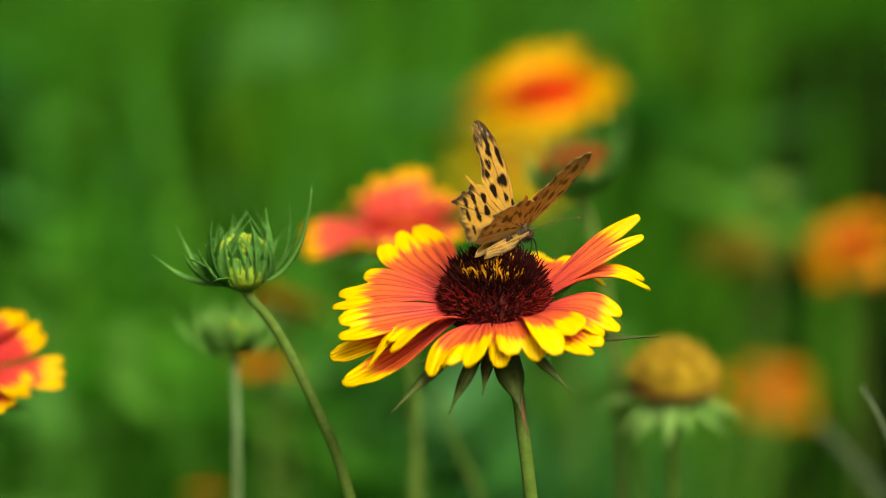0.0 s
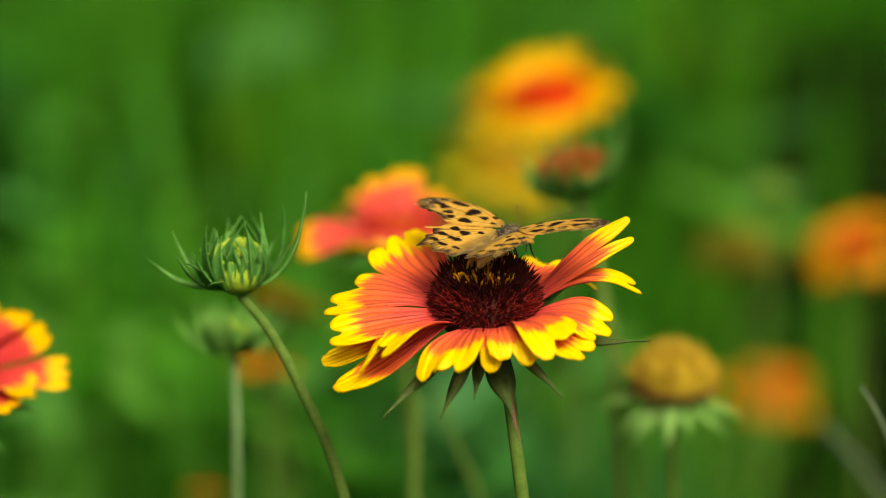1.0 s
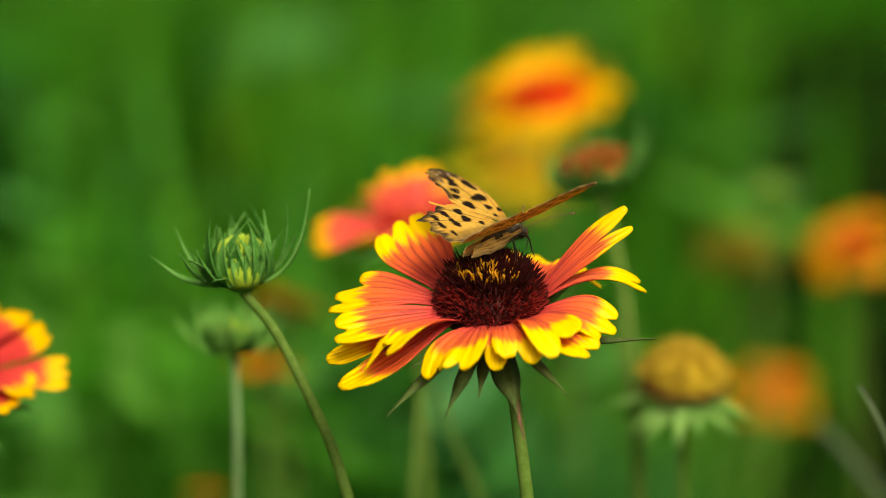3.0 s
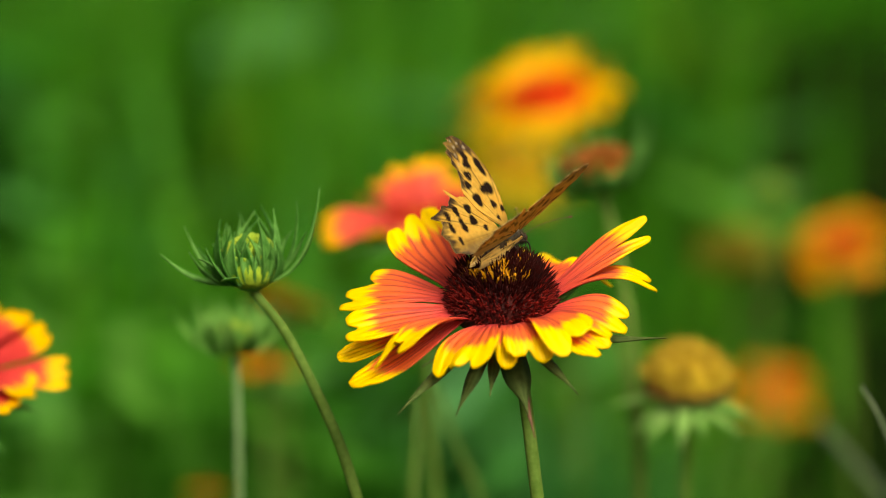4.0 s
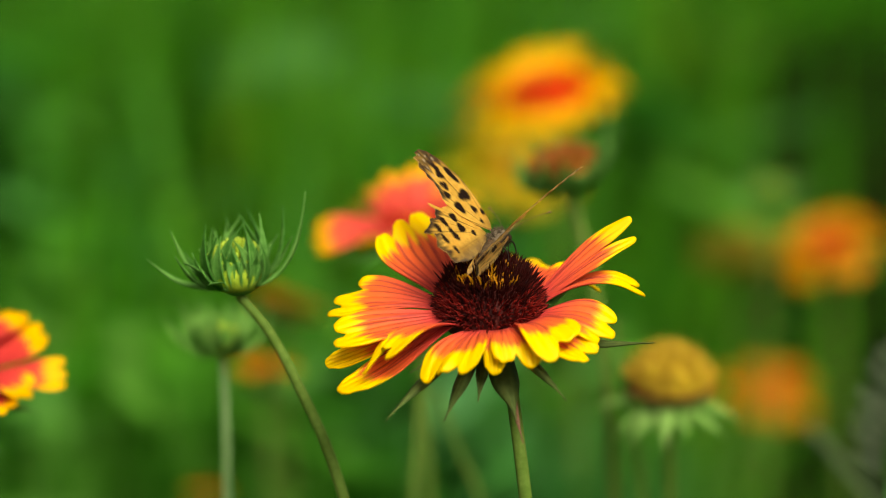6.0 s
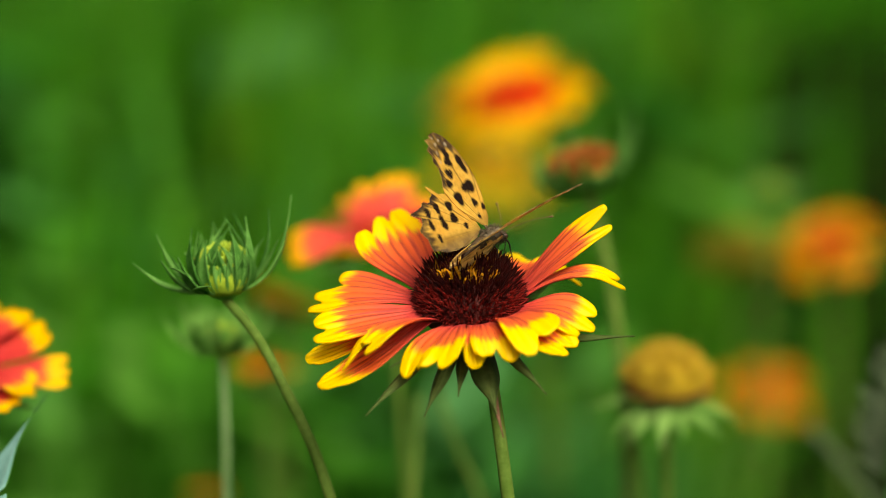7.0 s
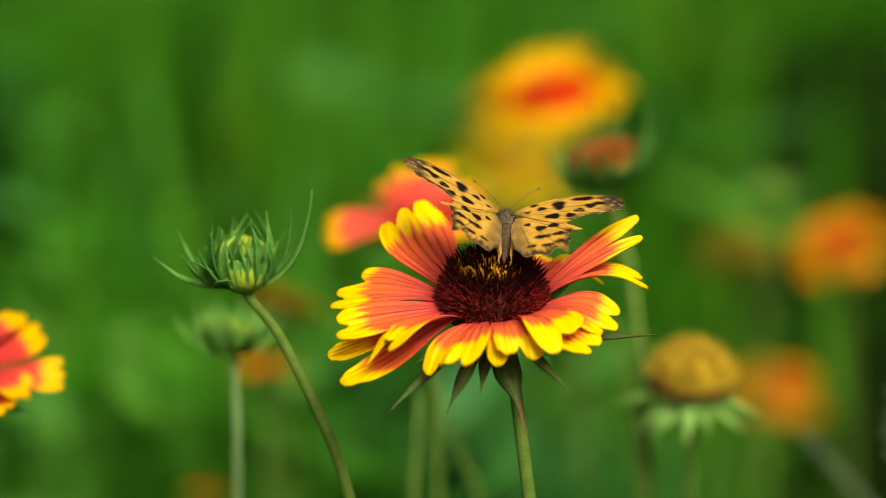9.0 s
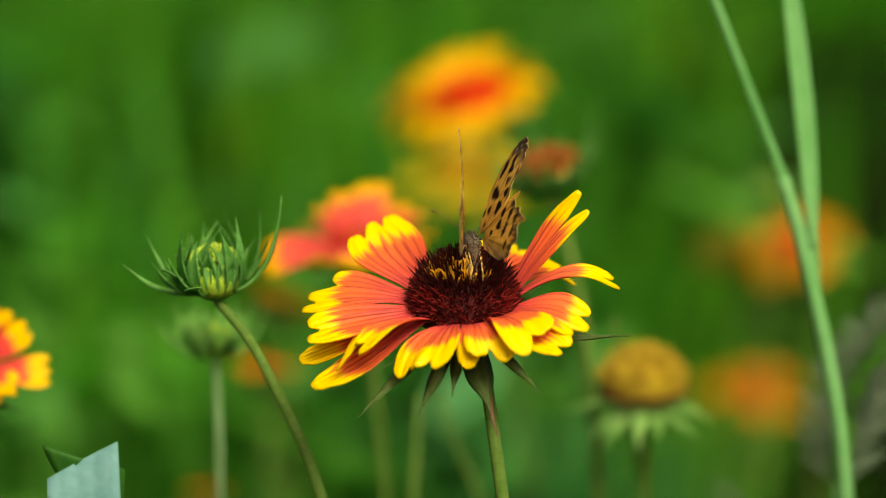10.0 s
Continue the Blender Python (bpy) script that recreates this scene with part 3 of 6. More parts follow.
def ring(n, rise, spread, length, width, arch, seed, gap=()):
    rng = np.random.RandomState(seed)
    return [(360 * i / n + rng.randn() * 5, rise + rng.randn() * spread, length * (1 + 0.08 * rng.randn()), width * (1 + 0.1 * rng.randn()), arch, rng.randn() * 8, 3, 0.0008)
            for i in range(n) if not any(a < 360 * i / n < b for a, b in gap)]


LOW = (19, 11)
SOFT_SEPALS = [(a, -12, 0.02, 0.0035, 0.15, 0.0, M_BUD) for a in range(0, 360, 45)]
SIDE_PETALS = [
    (34.5, 16.2, 0.01668, 0.01700, 0.00010, 14.8, [(0.98, 0.00016), (1.04, 0.0002), (0.97, -0.00027)], 0.00142, {'twist': -18.8, 'bend': 0.00147}),
    (55.5, 25.1, 0.01531, 0.01426, 0.00105, -2.0, [(1.03, 0.00024), (0.98, -0.00035), (0.88, 0.00029)], 0.00091, {'twist': -1.8, 'bend': -0.00059}),
    (4.9, -2.3, 0.01986, 0.00975, 0.0, 2.4, [(0.96, 0.00074), (0.96, -0.00021), (0.94, -0.00092)], -0.00020, {'twist': 12.8, 'bend': -0.00010}),
    (345.4, -1.2, 0.01277, 0.01397, 0.00224, -9.0, [(0.96, -0.00044), (1.01, 0.00019), (0.96, 4e-05)], 0.00060, {'twist': -5.4, 'bend': -0.00033}),
    (321.4, 0.5, 0.01253, 0.01178, 0.00053, -9.5, [(1.0, -0.0001), (1.0, -0.00016), (0.95, -0.00027)], -0.00013, {'twist': -7.3, 'bend': -0.00065}),
] + [(a, r, ln, 0.0125, 0.0012, 0, 3, 0.0012) for a, r, ln in ((80, 18, 0.0165), (106, 12, 0.018), (140, 8, 0.020), (180, 0, 0.020), (215, -10, 0.019), (250, -12, 0.016), (288, -8, 0.0145))]
side_flower, side_m, _ = blanket_flower((-0.150, 0.51, 0), (-0.1170, 0.5112, 0.4812), 20, 0, 0, SIDE_PETALS,
    M_PETAL_PINK, "crimson blanket flower with bright yellow petal tips", sepals=SOFT_SEPALS, res=(25, 14), count=320, seed=3, size=1.0)
M_DISC_RED = plain_material("disc_crimson", (0.36, 0.020, 0.012), (0.58, 0.055, 0.020), 500, 0.8, 0.1, 0.6)
MID_PETALS = [
    (176.0, -11.6, 0.01968, 0.01300, 0.00120, -48.0, [(0.95, 0), (1, 0), (0.95, 0)], 0.00062, {'twist': 0.0, 'bend': -0.0}),
    (153.6, -1.1, 0.01206, 0.01000, 0.00120, -0.0, [(0.95, 0), (1, 0), (0.95, 0)], 0.00064, {'twist': 0.0, 'bend': -5e-05}),
    (135.9, 23.2, 0.01397, 0.01100, 0.00120, -0.0, [(0.95, 0), (1, 0), (0.95, 0)], 0.00057, {'twist': 0.0, 'bend': -6e-05}),
    (116.6, 36.9, 0.01742, 0.01200, 0.00120, -0.0, [(0.95, 0), (1, 0), (0.95, 0)], 0.00057, {'twist': 0.0, 'bend': -4e-05}),
    (99.1, 43.5, 0.02058, 0.01300, 0.00120, 0.0, [(0.95, 0), (1, 0), (0.95, 0)], 0.00057, {'twist': 0.0, 'bend': 3e-05}),
    (82.3, 54.7, 0.02046, 0.01000, 0.00120, 0.1, [(0.95, 0), (1, 0), (0.95, 0)], 0.00055, {'twist': 0.0, 'bend': 0.00014}),
    (43.6, 60.3, 0.01276, 0.01099, 0.00121, 0.0, [(0.95, 0), (1, 0), (0.95, 0)], 0.00034, {'twist': 0.0, 'bend': 0.00015}),
    (19.3, 42.3, 0.01293, 0.01100, 0.00121, 0.0, [(0.95, 0), (1, 0), (0.95, 0)], 0.00041, {'twist': 0.0, 'bend': 4e-05}),
    (354.9, 15.5, 0.01158, 0.01100, 0.00120, -0.0, [(0.95, 0), (1, 0), (0.95, 0)], 0.00049, {'twist': 0.0, 'bend': -0.0}),
    (201.2, -30.9, 0.00851, 0.01100, 0.00120, 0.0, [(0.95, 0), (1, 0), (0.95, 0)], 0.00073, {'twist': 0.0, 'bend': 5e-05}),
    (232.8, -48.7, 0.00563, 0.01201, 0.00121, 0.4, [(0.95, 0), (1, 0), (0.95, 0)], 0.00094, {'twist': 0.0, 'bend': 0.0003}),
    (271.8, -16.2, 0.01295, 0.01200, 0.00120, 0.3, [(0.95, 0), (1, 0), (0.95, 0)], 0.00057, {'twist': 0.0, 'bend': 0.00045}),
    (291.6, -10.8, 0.01382, 0.01200, 0.00120, 0.0, [(0.95, 0), (1, 0), (0.95, 0)], 0.00055, {'twist': 0.0, 'bend': 5e-05}),
    (323.9, -6.8, 0.00953, 0.01200, 0.00120, -0.0, [(0.95, 0), (1, 0), (0.95, 0)], 0.00057, {'twist': 0.0, 'bend': -4e-05}),
]
mid_flower, mid_m, _ = blanket_flower((0.02, 0.62, 0), (-0.0108, 0.5945, 0.4987), -8, 0, 0, MID_PETALS,
    M_PETAL_ROSE, "half-raised crimson blanket flower with yellow tips, out of focus", radius=0.0088, height=0.0026, count=220, sepals=SOFT_SEPALS, res=LOW, seed=4, disc=(M_DISC_RED, M_DISC_RED, M_FLORET_YELLOW))
M_DISC_ORANGE = plain_material("disc_orange_red", (0.48, 0.022, 0.004), (0.70, 0.065, 0.005), 500, 0.75, 0.1, 0.6)
M_FLORET_ORANGE = plain_material("floret_orange", (0.60, 0.05, 0.004), (0.80, 0.13, 0.004), 500, 0.7, 0.1, 0.5, 0.0, 0.15)
# disc colour darkened likewise, with the shade painted in
M_DISC_DIM = plain_material("disc_dim_red", (0.34, 0.026, 0.004), (0.52, 0.065, 0.005), 400, 0.8, 0.1, 0.6)
DIM_DISC = (M_DISC_DIM, M_DISC_DIM, M_DISC_DIM)
DOUBLE = (M_DISC_ORANGE, M_DISC_ORANGE, M_FLORET_ORANGE)


def full_ring(n, mean, swing, length, width, arch, seed):
    """Petals that stand up at the back of a head and hang at its front."""
    return [(az, mean + swing * math.sin(radians(az)) + 0.4 * r, ln, w, ar, ro, lobes, hook) for az, r, ln, w, ar, ro, lobes, hook in ring(n, 0, 9, length, width, arch, seed)]


top_flower, top_m, _ = blanket_flower((0.085, 0.90, 0), (0.0402, 0.8654, 0.4922), 5, -10, 0,
    [(a, r, ln * max(0.40, 0.86 + 0.42 * math.sin(radians(a - 22))), *q) for a, r, ln, *q in full_ring(15, 2, 30, 0.0175, 0.012, 0.0030, 5) + full_ring(11, 26, 28, 0.0135, 0.011, 0.0020, 15)],
    M_PETAL_SUN, "full orange-yellow blanket flower with a red middle, out of focus", radius=0.0122, height=0.0080, count=300, sepals=SOFT_SEPALS, res=LOW, seed=5, disc=DOUBLE, size=1.20)
M_DISC_GOLD = plain_material("disc_gold", (0.26, 0.13, 0.004), (0.38, 0.24, 0.006), 400, 0.8, 0.1, 0.6)
M_PETAL_GOLD = petal_material("petal_gold", (0.50, 0.14, 0.003), (0.50, 0.29, 0.004), (0.50, 0.40, 0.006), 0.42, 0.3)
mass_flower, mass_m, _ = blanket_flower((0.07, 1.07, 0), (0.0315, 1.0344, 0.4363), 16, 6, 20, full_ring(11, 4, 20, 0.019, 0.011, 0.003, 6) + full_ring(7, 30, 24, 0.016, 0.010, 0.002, 26),
    M_PETAL_GOLD, "golden blanket flower deep out of focus", radius=0.008, height=0.006, count=160, sepals=SOFT_SEPALS, res=LOW, seed=6, disc=(M_DISC_GOLD, M_DISC_GOLD, M_DISC_GOLD), size=1.25)
edge_flower, edge_m, _ = blanket_flower((0.215, 1.04, 0), (0.1845, 0.9978, 0.4075), 6, -16, 0, full_ring(11, 6, 26, 0.0155, 0.010, 0.003, 7) + full_ring(8, 34, 26, 0.0130, 0.010, 0.002, 27),
    M_PETAL_DIM, "orange blanket flower deep out of focus, by darkened turf", radius=0.0080, height=0.006, count=160, sepals=SOFT_SEPALS, res=LOW, seed=7, disc=DIM_DISC, size=1.16)
low_flower, low_m, _ = blanket_flower((0.20, 1.32, 0), (0.1868, 1.2546, 0.2690), 4, 8, 0, full_ring(9, 0, 24, 0.0150, 0.0095, 0.003, 8) + full_ring(6, 30, 24, 0.0115, 0.009, 0.002, 28),
    M_PETAL_DIM, "small orange-red blanket flower deep out of focus", radius=0.0085, height=0.006, count=160, sepals=SOFT_SEPALS, res=LOW, seed=8, disc=DIM_DISC, size=1.36)
for fb, ft, seed, size, tilt in (((-0.05, 0.87, 0), (-0.0597, 0.8400, 0.4187), 9, 0.9, 30), ((-0.05, 0.85, 0), (-0.0660, 0.8200, 0.3997), 10, 0.8, 15), ((-0.08, 0.83, 0), (-0.0869, 0.8000, 0.3585), 11, 0.5, 20)):
    blanket_flower(fb, ft, tilt, 5, 15 * seed, ring(12, 6, 9, 0.011, 0.010, 0.002, seed), M_PETAL_DIM,
                   "dim orange blanket flower low among the grass", radius=0.006, height=0.005, count=110, sepals=SOFT_SEPALS, res=(15, 9), seed=seed, disc=DIM_DISC, size=size)


# ---------------------------------------------------------------- buds
def flower_bud(base, top, tilt, lean, core, bracts, material, stem_material, label, stem=(0.0014, 0.0010), bow=(0, 0, 0), seed=1, core_material=None, via=(), size=1.0, cup=0.75, flat=1.0):
    """A closed head: a ball of young florets in a cup of narrow bracts. bracts: azimuth, rise, length, width, droop, curl."""
    ob = plant("flower_bud", base, label, "flower bud")
    m = head_matrix(base, top, tilt, lean, 0) @ Matrix.Scale(size, 4)
    stem_part(ob, stem_points(base, Vector(top) + m.to_3x3() @ Vector((0, 0, -0.001)), bow, 5, via), stem, stem_material, "", 40)
    v, f = dome(core, core * 0.95 * flat, 12, 28, 0.9, 0.012, seed)
    place(mesh_object("core", v, f, core_material or M_BUD_CORE, ob, "yellow-green ball of unopened florets"), m @ Matrix.Translation((0, 0, core * 0.75)))
    rng = np.random.RandomState(seed)
    tips = []
    for i in range(170):
        polar = math.acos(1 - 0.75 * (i + 0.5) / 170)
        t = i * 2.399963
        n = np.array([math.sin(polar) * math.cos(t), math.sin(polar) * math.sin(t), math.cos(polar)])
        tips.append(spike(n * core * np.array([0.95, 0.95, 0.95 * flat]), n + (0, 0, 0.3), core * 0.20 * (1 + (1 - flat) * rng.rand() * 2), core * 0.065, 5, rng.randn(3) * 0.0002))
    v, f = join(tips)
    place(tagged(mesh_object("floret_crown", v, f, core_material or M_BUD_CORE, ob), kind="stuff"), m @ Matrix.Translation((0, 0, core * 0.75)))
    v, f = dome(core * cup, -core * cup * 0.73, 6, 20, 0.0)
    place(mesh_object("receptacle", v, [q[::-1] for q in f], material, ob), m @ Matrix.Translation((0, 0, core * (0.35 if cup < 1 else 0.75))))
    for az, rise, length, width, droop, curl in bracts:
        bm = m @ pose(0, 0, 0, 0, 0, az) @ Matrix.Translation((core * 0.62, 0, core * 0.15)) @ pose(0, 0, 0, 0, -rise, 0)
        bract(ob, bm, length, width, droop, material, "bract", "", curl)
    return ob


rngb = np.random.RandomState(21)
BUD_BRACTS = [(184, 2, 0.0165, 0.0028, -0.40, 0.04), (168, 20, 0.0150, 0.0022, -0.55, 0.1), (352, 14, 0.0190, 0.0024, -0.85, 0.0), (8, 34, 0.0165, 0.0020, -0.62, -0.12),
              (205, 10, 0.0120, 0.0028, -0.50, 0.0), (225, 14, 0.0110, 0.0030, -0.60, 0.0)]
BUD_BRACTS += [(14 + 18.5 * i + rngb.randn() * 5, 38 + rngb.randn() * 9, 0.0110 + 0.0018 * rngb.randn(), 0.0027 + 0.0003 * rngb.randn(), -0.60 + 0.35 * rngb.randn(), 0.40 * rngb.randn()) for i in range(19)]
BUD_BRACTS += [(28 * i + rngb.randn() * 6, 62 + rngb.randn() * 7, 0.0108 + 0.0016 * rngb.randn(), 0.0024, -0.25 + 0.3 * rngb.randn(), 0.3 * rngb.randn()) for i in range(13)]
BUD_BRACTS = [b for b in BUD_BRACTS if not (238 < b[0] % 360 < 304 and b[1] > 20)] + [(236, 40, 0.0105, 0.0030, -0.7, 0.12), (254, 52, 0.0088, 0.0027, -0.6, 0.2), (272, 46, 0.0098, 0.0030, -0.75, -0.1), (292, 50, 0.0112, 0.0029, -0.6, 0.1), (312, 42, 0.0122, 0.0029, -0.75, -0.15)]
BUD_BRACTS += [(30 * i + 11 * math.sin(i * 2.7), 72 + 6 * math.sin(i * 1.7), 0.0098 + 0.0012 * math.sin(i * 3.1), 0.0030, 0.10, 0.12 * math.sin(i * 5)) for i in range(12)]
near_bud = flower_bud((0.014, 0.478, 0.0), (-0.04230, 0.4737, 0.5112), -4, -3, 0.0060, BUD_BRACTS, M_BUD, M_STEM,
                      "green flower bud with curling bracts on a leaning stem", seed=4, via=((-0.0366, 0.4712, 0.5040), (-0.0293, 0.4684, 0.4911), (-0.0233, 0.4657, 0.4781), (-0.0197, 0.4634, 0.4673)))
FAR_BRACTS = [(180, 8, 0.0145, 0.0046, -0.5, 0.0), (205, 5, 0.012, 0.0046, -0.6, 0.0), (350, 12, 0.0145, 0.0046, -0.6, 0.0), (20, 20, 0.014, 0.0026, -0.7, 0.0), (150, 20, 0.013, 0.003, -0.6, 0.1)]
FAR_BRACTS += [(36 * i + 8, 34 + 10 * math.sin(i * 2.1), 0.0122, 0.0048, -0.45, 0.1 * math.sin(i)) for i in range(10)] + [(40 * i + 9, 62, 0.0105, 0.0024, -0.3, 0.1 * math.sin(i)) for i in range(9)]
far_bud = flower_bud((-0.044, 0.57, 0.0), (-0.0514, 0.5425, 0.4790), 4, 0, 0.0040, FAR_BRACTS, M_HUSK_PALE, M_STEM_PALE,
                     "pale green flower bud on a straight whitish stem", stem=(0.0012, 0.0009), seed=5, size=1.0, via=((-0.0508, 0.5397, 0.4657), (-0.0505, 0.5350, 0.4437)))
deep_bud = flower_bud((0.150, 0.99, 0.0), (0.1376, 0.9428, 0.4381), 6, 0, 0.0050, FAR_BRACTS, M_BUD, M_STEM,
                      "small pale bud deep out of focus", stem=(0.0016, 0.0013), seed=6, size=1.2)
blur_bud = flower_bud((0.150, 1.13, 0.0), (0.1435, 1.0738, 0.3809), 6, 0, 0.0080, FAR_BRACTS, M_FADED_HEAD, M_STEM,
                      "ochre fading head deep out of focus", stem=(0.0016, 0.0013), seed=7, size=1.5, core_material=M_FADED_HEAD)

RED_BRACTS = [(a, 26 + 10 * math.sin(a), 0.0118, 0.0046, -0.58, 0.0) for a in range(0, 360, 30)] + [(350, 20, 0.0215, 0.0030, -0.75, 0.0), (12, 30, 0.020, 0.0030, -0.7, 0.0), (335, 24, 0.018, 0.0030, -0.7, 0.0)]
red_bud = flower_bud((0.066, 0.62, 0.0), (0.0364, 0.5970, 0.5092), 8, -14, 0.0077, RED_BRACTS, M_BUD, M_STEM,
                     "opening bud with red-brown florets in a cup of green bracts", stem=(0.0018, 0.0014), seed=8, size=1.08, cup=1.0, flat=0.45,
                     core_material=plain_material("bud_core_red_brown", (0.15, 0.018, 0.008), (0.40, 0.17, 0.02), 420, 0.7, 0.15, 0.8), via=((0.0393, 0.5950, 0.4998), (0.0427, 0.5919, 0.4851), (0.0453, 0.5881, 0.4674)))


M_SPENT_RIM = plain_material("withered_rim_brown", (0.10, 0.045, 0.012), (0.24, 0.11, 0.025), 500, 0.85, 0.1, 0.6)


def spent_head(base, top):
    ob = plant("spent_flower", base, "spent ochre flower head with drooping pale green bracts", "flower")
    m = head_matrix(base, top, 6, 0, 0) @ Matrix.Scale(1.07, 4)
    stem_part(ob, stem_points(base, top), (0.0017, 0.0013), M_STEM)
    v, f = dome(0.0090, 0.0068, 14, 32, 0.35, 0.03, 3)
    place(mesh_object("seed_ball", v, f, M_SPENT, ob, "ochre ball of spent florets"), m)
    rng = np.random.RandomState(5)
    pieces = []
    for i in range(320):
        polar = math.acos(1 - 1.05 * (i + 0.5) / 320)
        t = i * 2.399963
        n = np.array([math.sin(polar) * math.cos(t), math.sin(polar) * math.sin(t), math.cos(polar)])
        pieces.append(spike(n * (0.0088, 0.0088, 0.0066), n + (0, 0, 0.2) + rng.randn(3) * 0.25, 0.0014 + 0.0022 * rng.rand(), 0.00046, 5, rng.randn(3) * 0.0004))
    v, f = join(pieces)
    place(tagged(mesh_object("floret_crown", v, f, M_SPENT, ob), kind="stuff"), m)
    skirt = [spike((0.0088 * math.cos(a), 0.0088 * math.sin(a), -0.0016), (math.cos(a), math.sin(a), -0.35), 0.0022, 0.0005, 5) for a in np.linspace(0, 6.2, 46)]
    v, f = join(skirt)
    place(tagged(mesh_object("floret_crown", v, f, M_SPENT_RIM, ob, "brown withered rim"), kind="stuff"), m)
    for i in range(13):
        bm = m @ pose(0, 0, 0, 0, 0, 28 * i + 5) @ Matrix.Translation((0.003, 0, -0.005)) @ pose(0, 0, 0, 0, -6 + 8 * math.sin(i * 1.9), 0)
        bract(ob, bm, 0.0140 + 0.002 * math.sin(i * 2.3), 0.0040, 0.55 + 0.15 * math.sin(i), M_HUSK, "bract", "", 0.1 * math.sin(i * 3))
    return ob


spent = spent_head((0.068, 0.60, 0.0), (0.0598, 0.5702, 0.4649))


# ---------------------------------------------------------------- grass at the edges
def grass_stalk(base, top, bow, width, label, broad=False, material=None, via=(), radius=0.0011):
    ob = plant("grass_stalk", base, label, "grass", "grass stalks")
    pts = bezier(stem_points(base, top, bow, 6, via), 60)
    s = np.linspace(0, 1, 60)
    v, f = tube(pts, radius * (1 - 0.35 * s), 8)
    mesh_object("stalk", v, f, material or M_BLADE, ob)
    if radius > 0.0013 and not material:
        # a leaf sheath wraps the lower stalk
        v, f = tube(pts[:44], radius * (1.28 - 0.35 * s[:44]), 8)
        mesh_object("leaf_sheath", v, f, M_BLADE, ob)
    if broad:
        # the blade wraps the stalk at its foot and carries on past it
        rise = pts[:, 2]
        lo = int(np.searchsorted(rise, rise[-1] - 0.062))
        q = bezier(pts[lo::3] if (59 - lo) % 3 == 0 else np.vstack([pts[lo::3], pts[-1:]]), 30)
        w = width * np.sin(math.pi * np.linspace(0.03, 0.84, 30)) ** 0.7
        v, f, uv, _ = sheet(strip(q + (0, -0.0013, 0), w, (1, 0.25, 0), 0.35, 7), 0.0003)
        mesh_object("blade", v, f, material or M_BLADE, ob, "flat broad grass blade", uv)
    return ob


M_SEED = plain_material("foxtail_seed_green", (0.035, 0.15, 0.004), (0.085, 0.27, 0.012), 600, 0.6, 0.2, 0.4, 0.0, 0.2)


M_BRISTLE = plain_material("foxtail_bristle_grey", (0.20, 0.28, 0.15), (0.36, 0.44, 0.28), 800, 0.7, 0.2, 0.2, 0.0, 0.3)


def foxtail(base, top, via, label):
    """An arching bristly seed head on a stalk."""
    ob = plant("foxtail_grass", base, label, "grass", "grass stalks")
    pts = bezier(stem_points(base, top, via=via), 60)
    v, f = tube(pts, 0.0016, 8)
    mesh_object("stalk", v, f, M_BLADE, ob)
    rng = np.random.RandomState(12)
    seeds, hairs = [], []
    for i in range(2400):
        q = 26 + int(33 * rng.rand())
        t = pts[min(q + 1, 59)] - pts[q]
        t = t / (np.linalg.norm(t) + 1e-9)
        a = rng.randn(3)
        a -= t * (a @ t)
        a /= np.linalg.norm(a)
        p = pts[q] + t * 0.004 * rng.rand()
        if i % 2:
            seeds.append(spike(p, a + t * 0.8, 0.0040, 0.0011, 5))
        else:
            hairs.append(spike(p + a * 0.002, a + t * 0.5, 0.0080 + 0.005 * rng.rand(), 0.00013, 3))
    for pieces, mat, name in ((seeds, M_SEED, "seed_head"), (hairs, M_BRISTLE, "bristle_tuft")):
        v, f = join(pieces)
        tagged(mesh_object(name, v, f, mat, ob), kind="stuff")
    return ob


thin_stalk = grass_stalk((0.112, 0.545, 0.0), (0.0619, 0.5311, 0.5697), (0, 0, 0), 0.004, "thin bending green grass stalk", radius=0.0017,
                         via=((0.0717, 0.5258, 0.5446), (0.0796, 0.5215, 0.5241), (0.0862, 0.5163, 0.4997), (0.0915, 0.5108, 0.4739)))
broad_stalk = grass_stalk((0.115, 0.555, 0.0), (0.0818, 0.5412, 0.5688), (0, 0, 0), 0.0050, "grass stalk with one flat broad blade", True, radius=0.0014,
                          via=((0.0852, 0.5349, 0.5393), (0.0873, 0.5293, 0.5131), (0.0886, 0.5249, 0.4921), (0.0937, 0.5199, 0.4686)))
fox = foxtail((0.112, 0.56, 0.0), (0.1188, 0.5435, 0.4836), ((0.1133, 0.5433, 0.4824), (0.1077, 0.5425, 0.4790), (0.1025, 0.5412, 0.4727), (0.0994, 0.5394, 0.4643), (0.0979, 0.5374, 0.4548), (0.0972, 0.5348, 0.4426), (0.0972, 0.5319, 0.4290)), "arching bristly green foxtail grass")
twig = grass_stalk((0.205, 0.74, 0.0), (0.1226, 0.7120, 0.4103), (0, 0, 0), 0.003, "dry grey-green grass stalk leaning over the bed", False, M_TWIG, radius=0.0022,
                   via=((0.1286, 0.7105, 0.4035), (0.1360, 0.7088, 0.3953), (0.1438, 0.7067, 0.3856)))
brown_twig = grass_stalk((0.148, 0.52, 0.0), (0.0954, 0.5021, 0.4812), (0, 0, 0), 0.003, "thin brown dry grass stalk", False, M_TWIG, radius=0.0007,
                         via=((0.0975, 0.5014, 0.4780), (0.1003, 0.5003, 0.4727), (0.1039, 0.4982, 0.4628)))
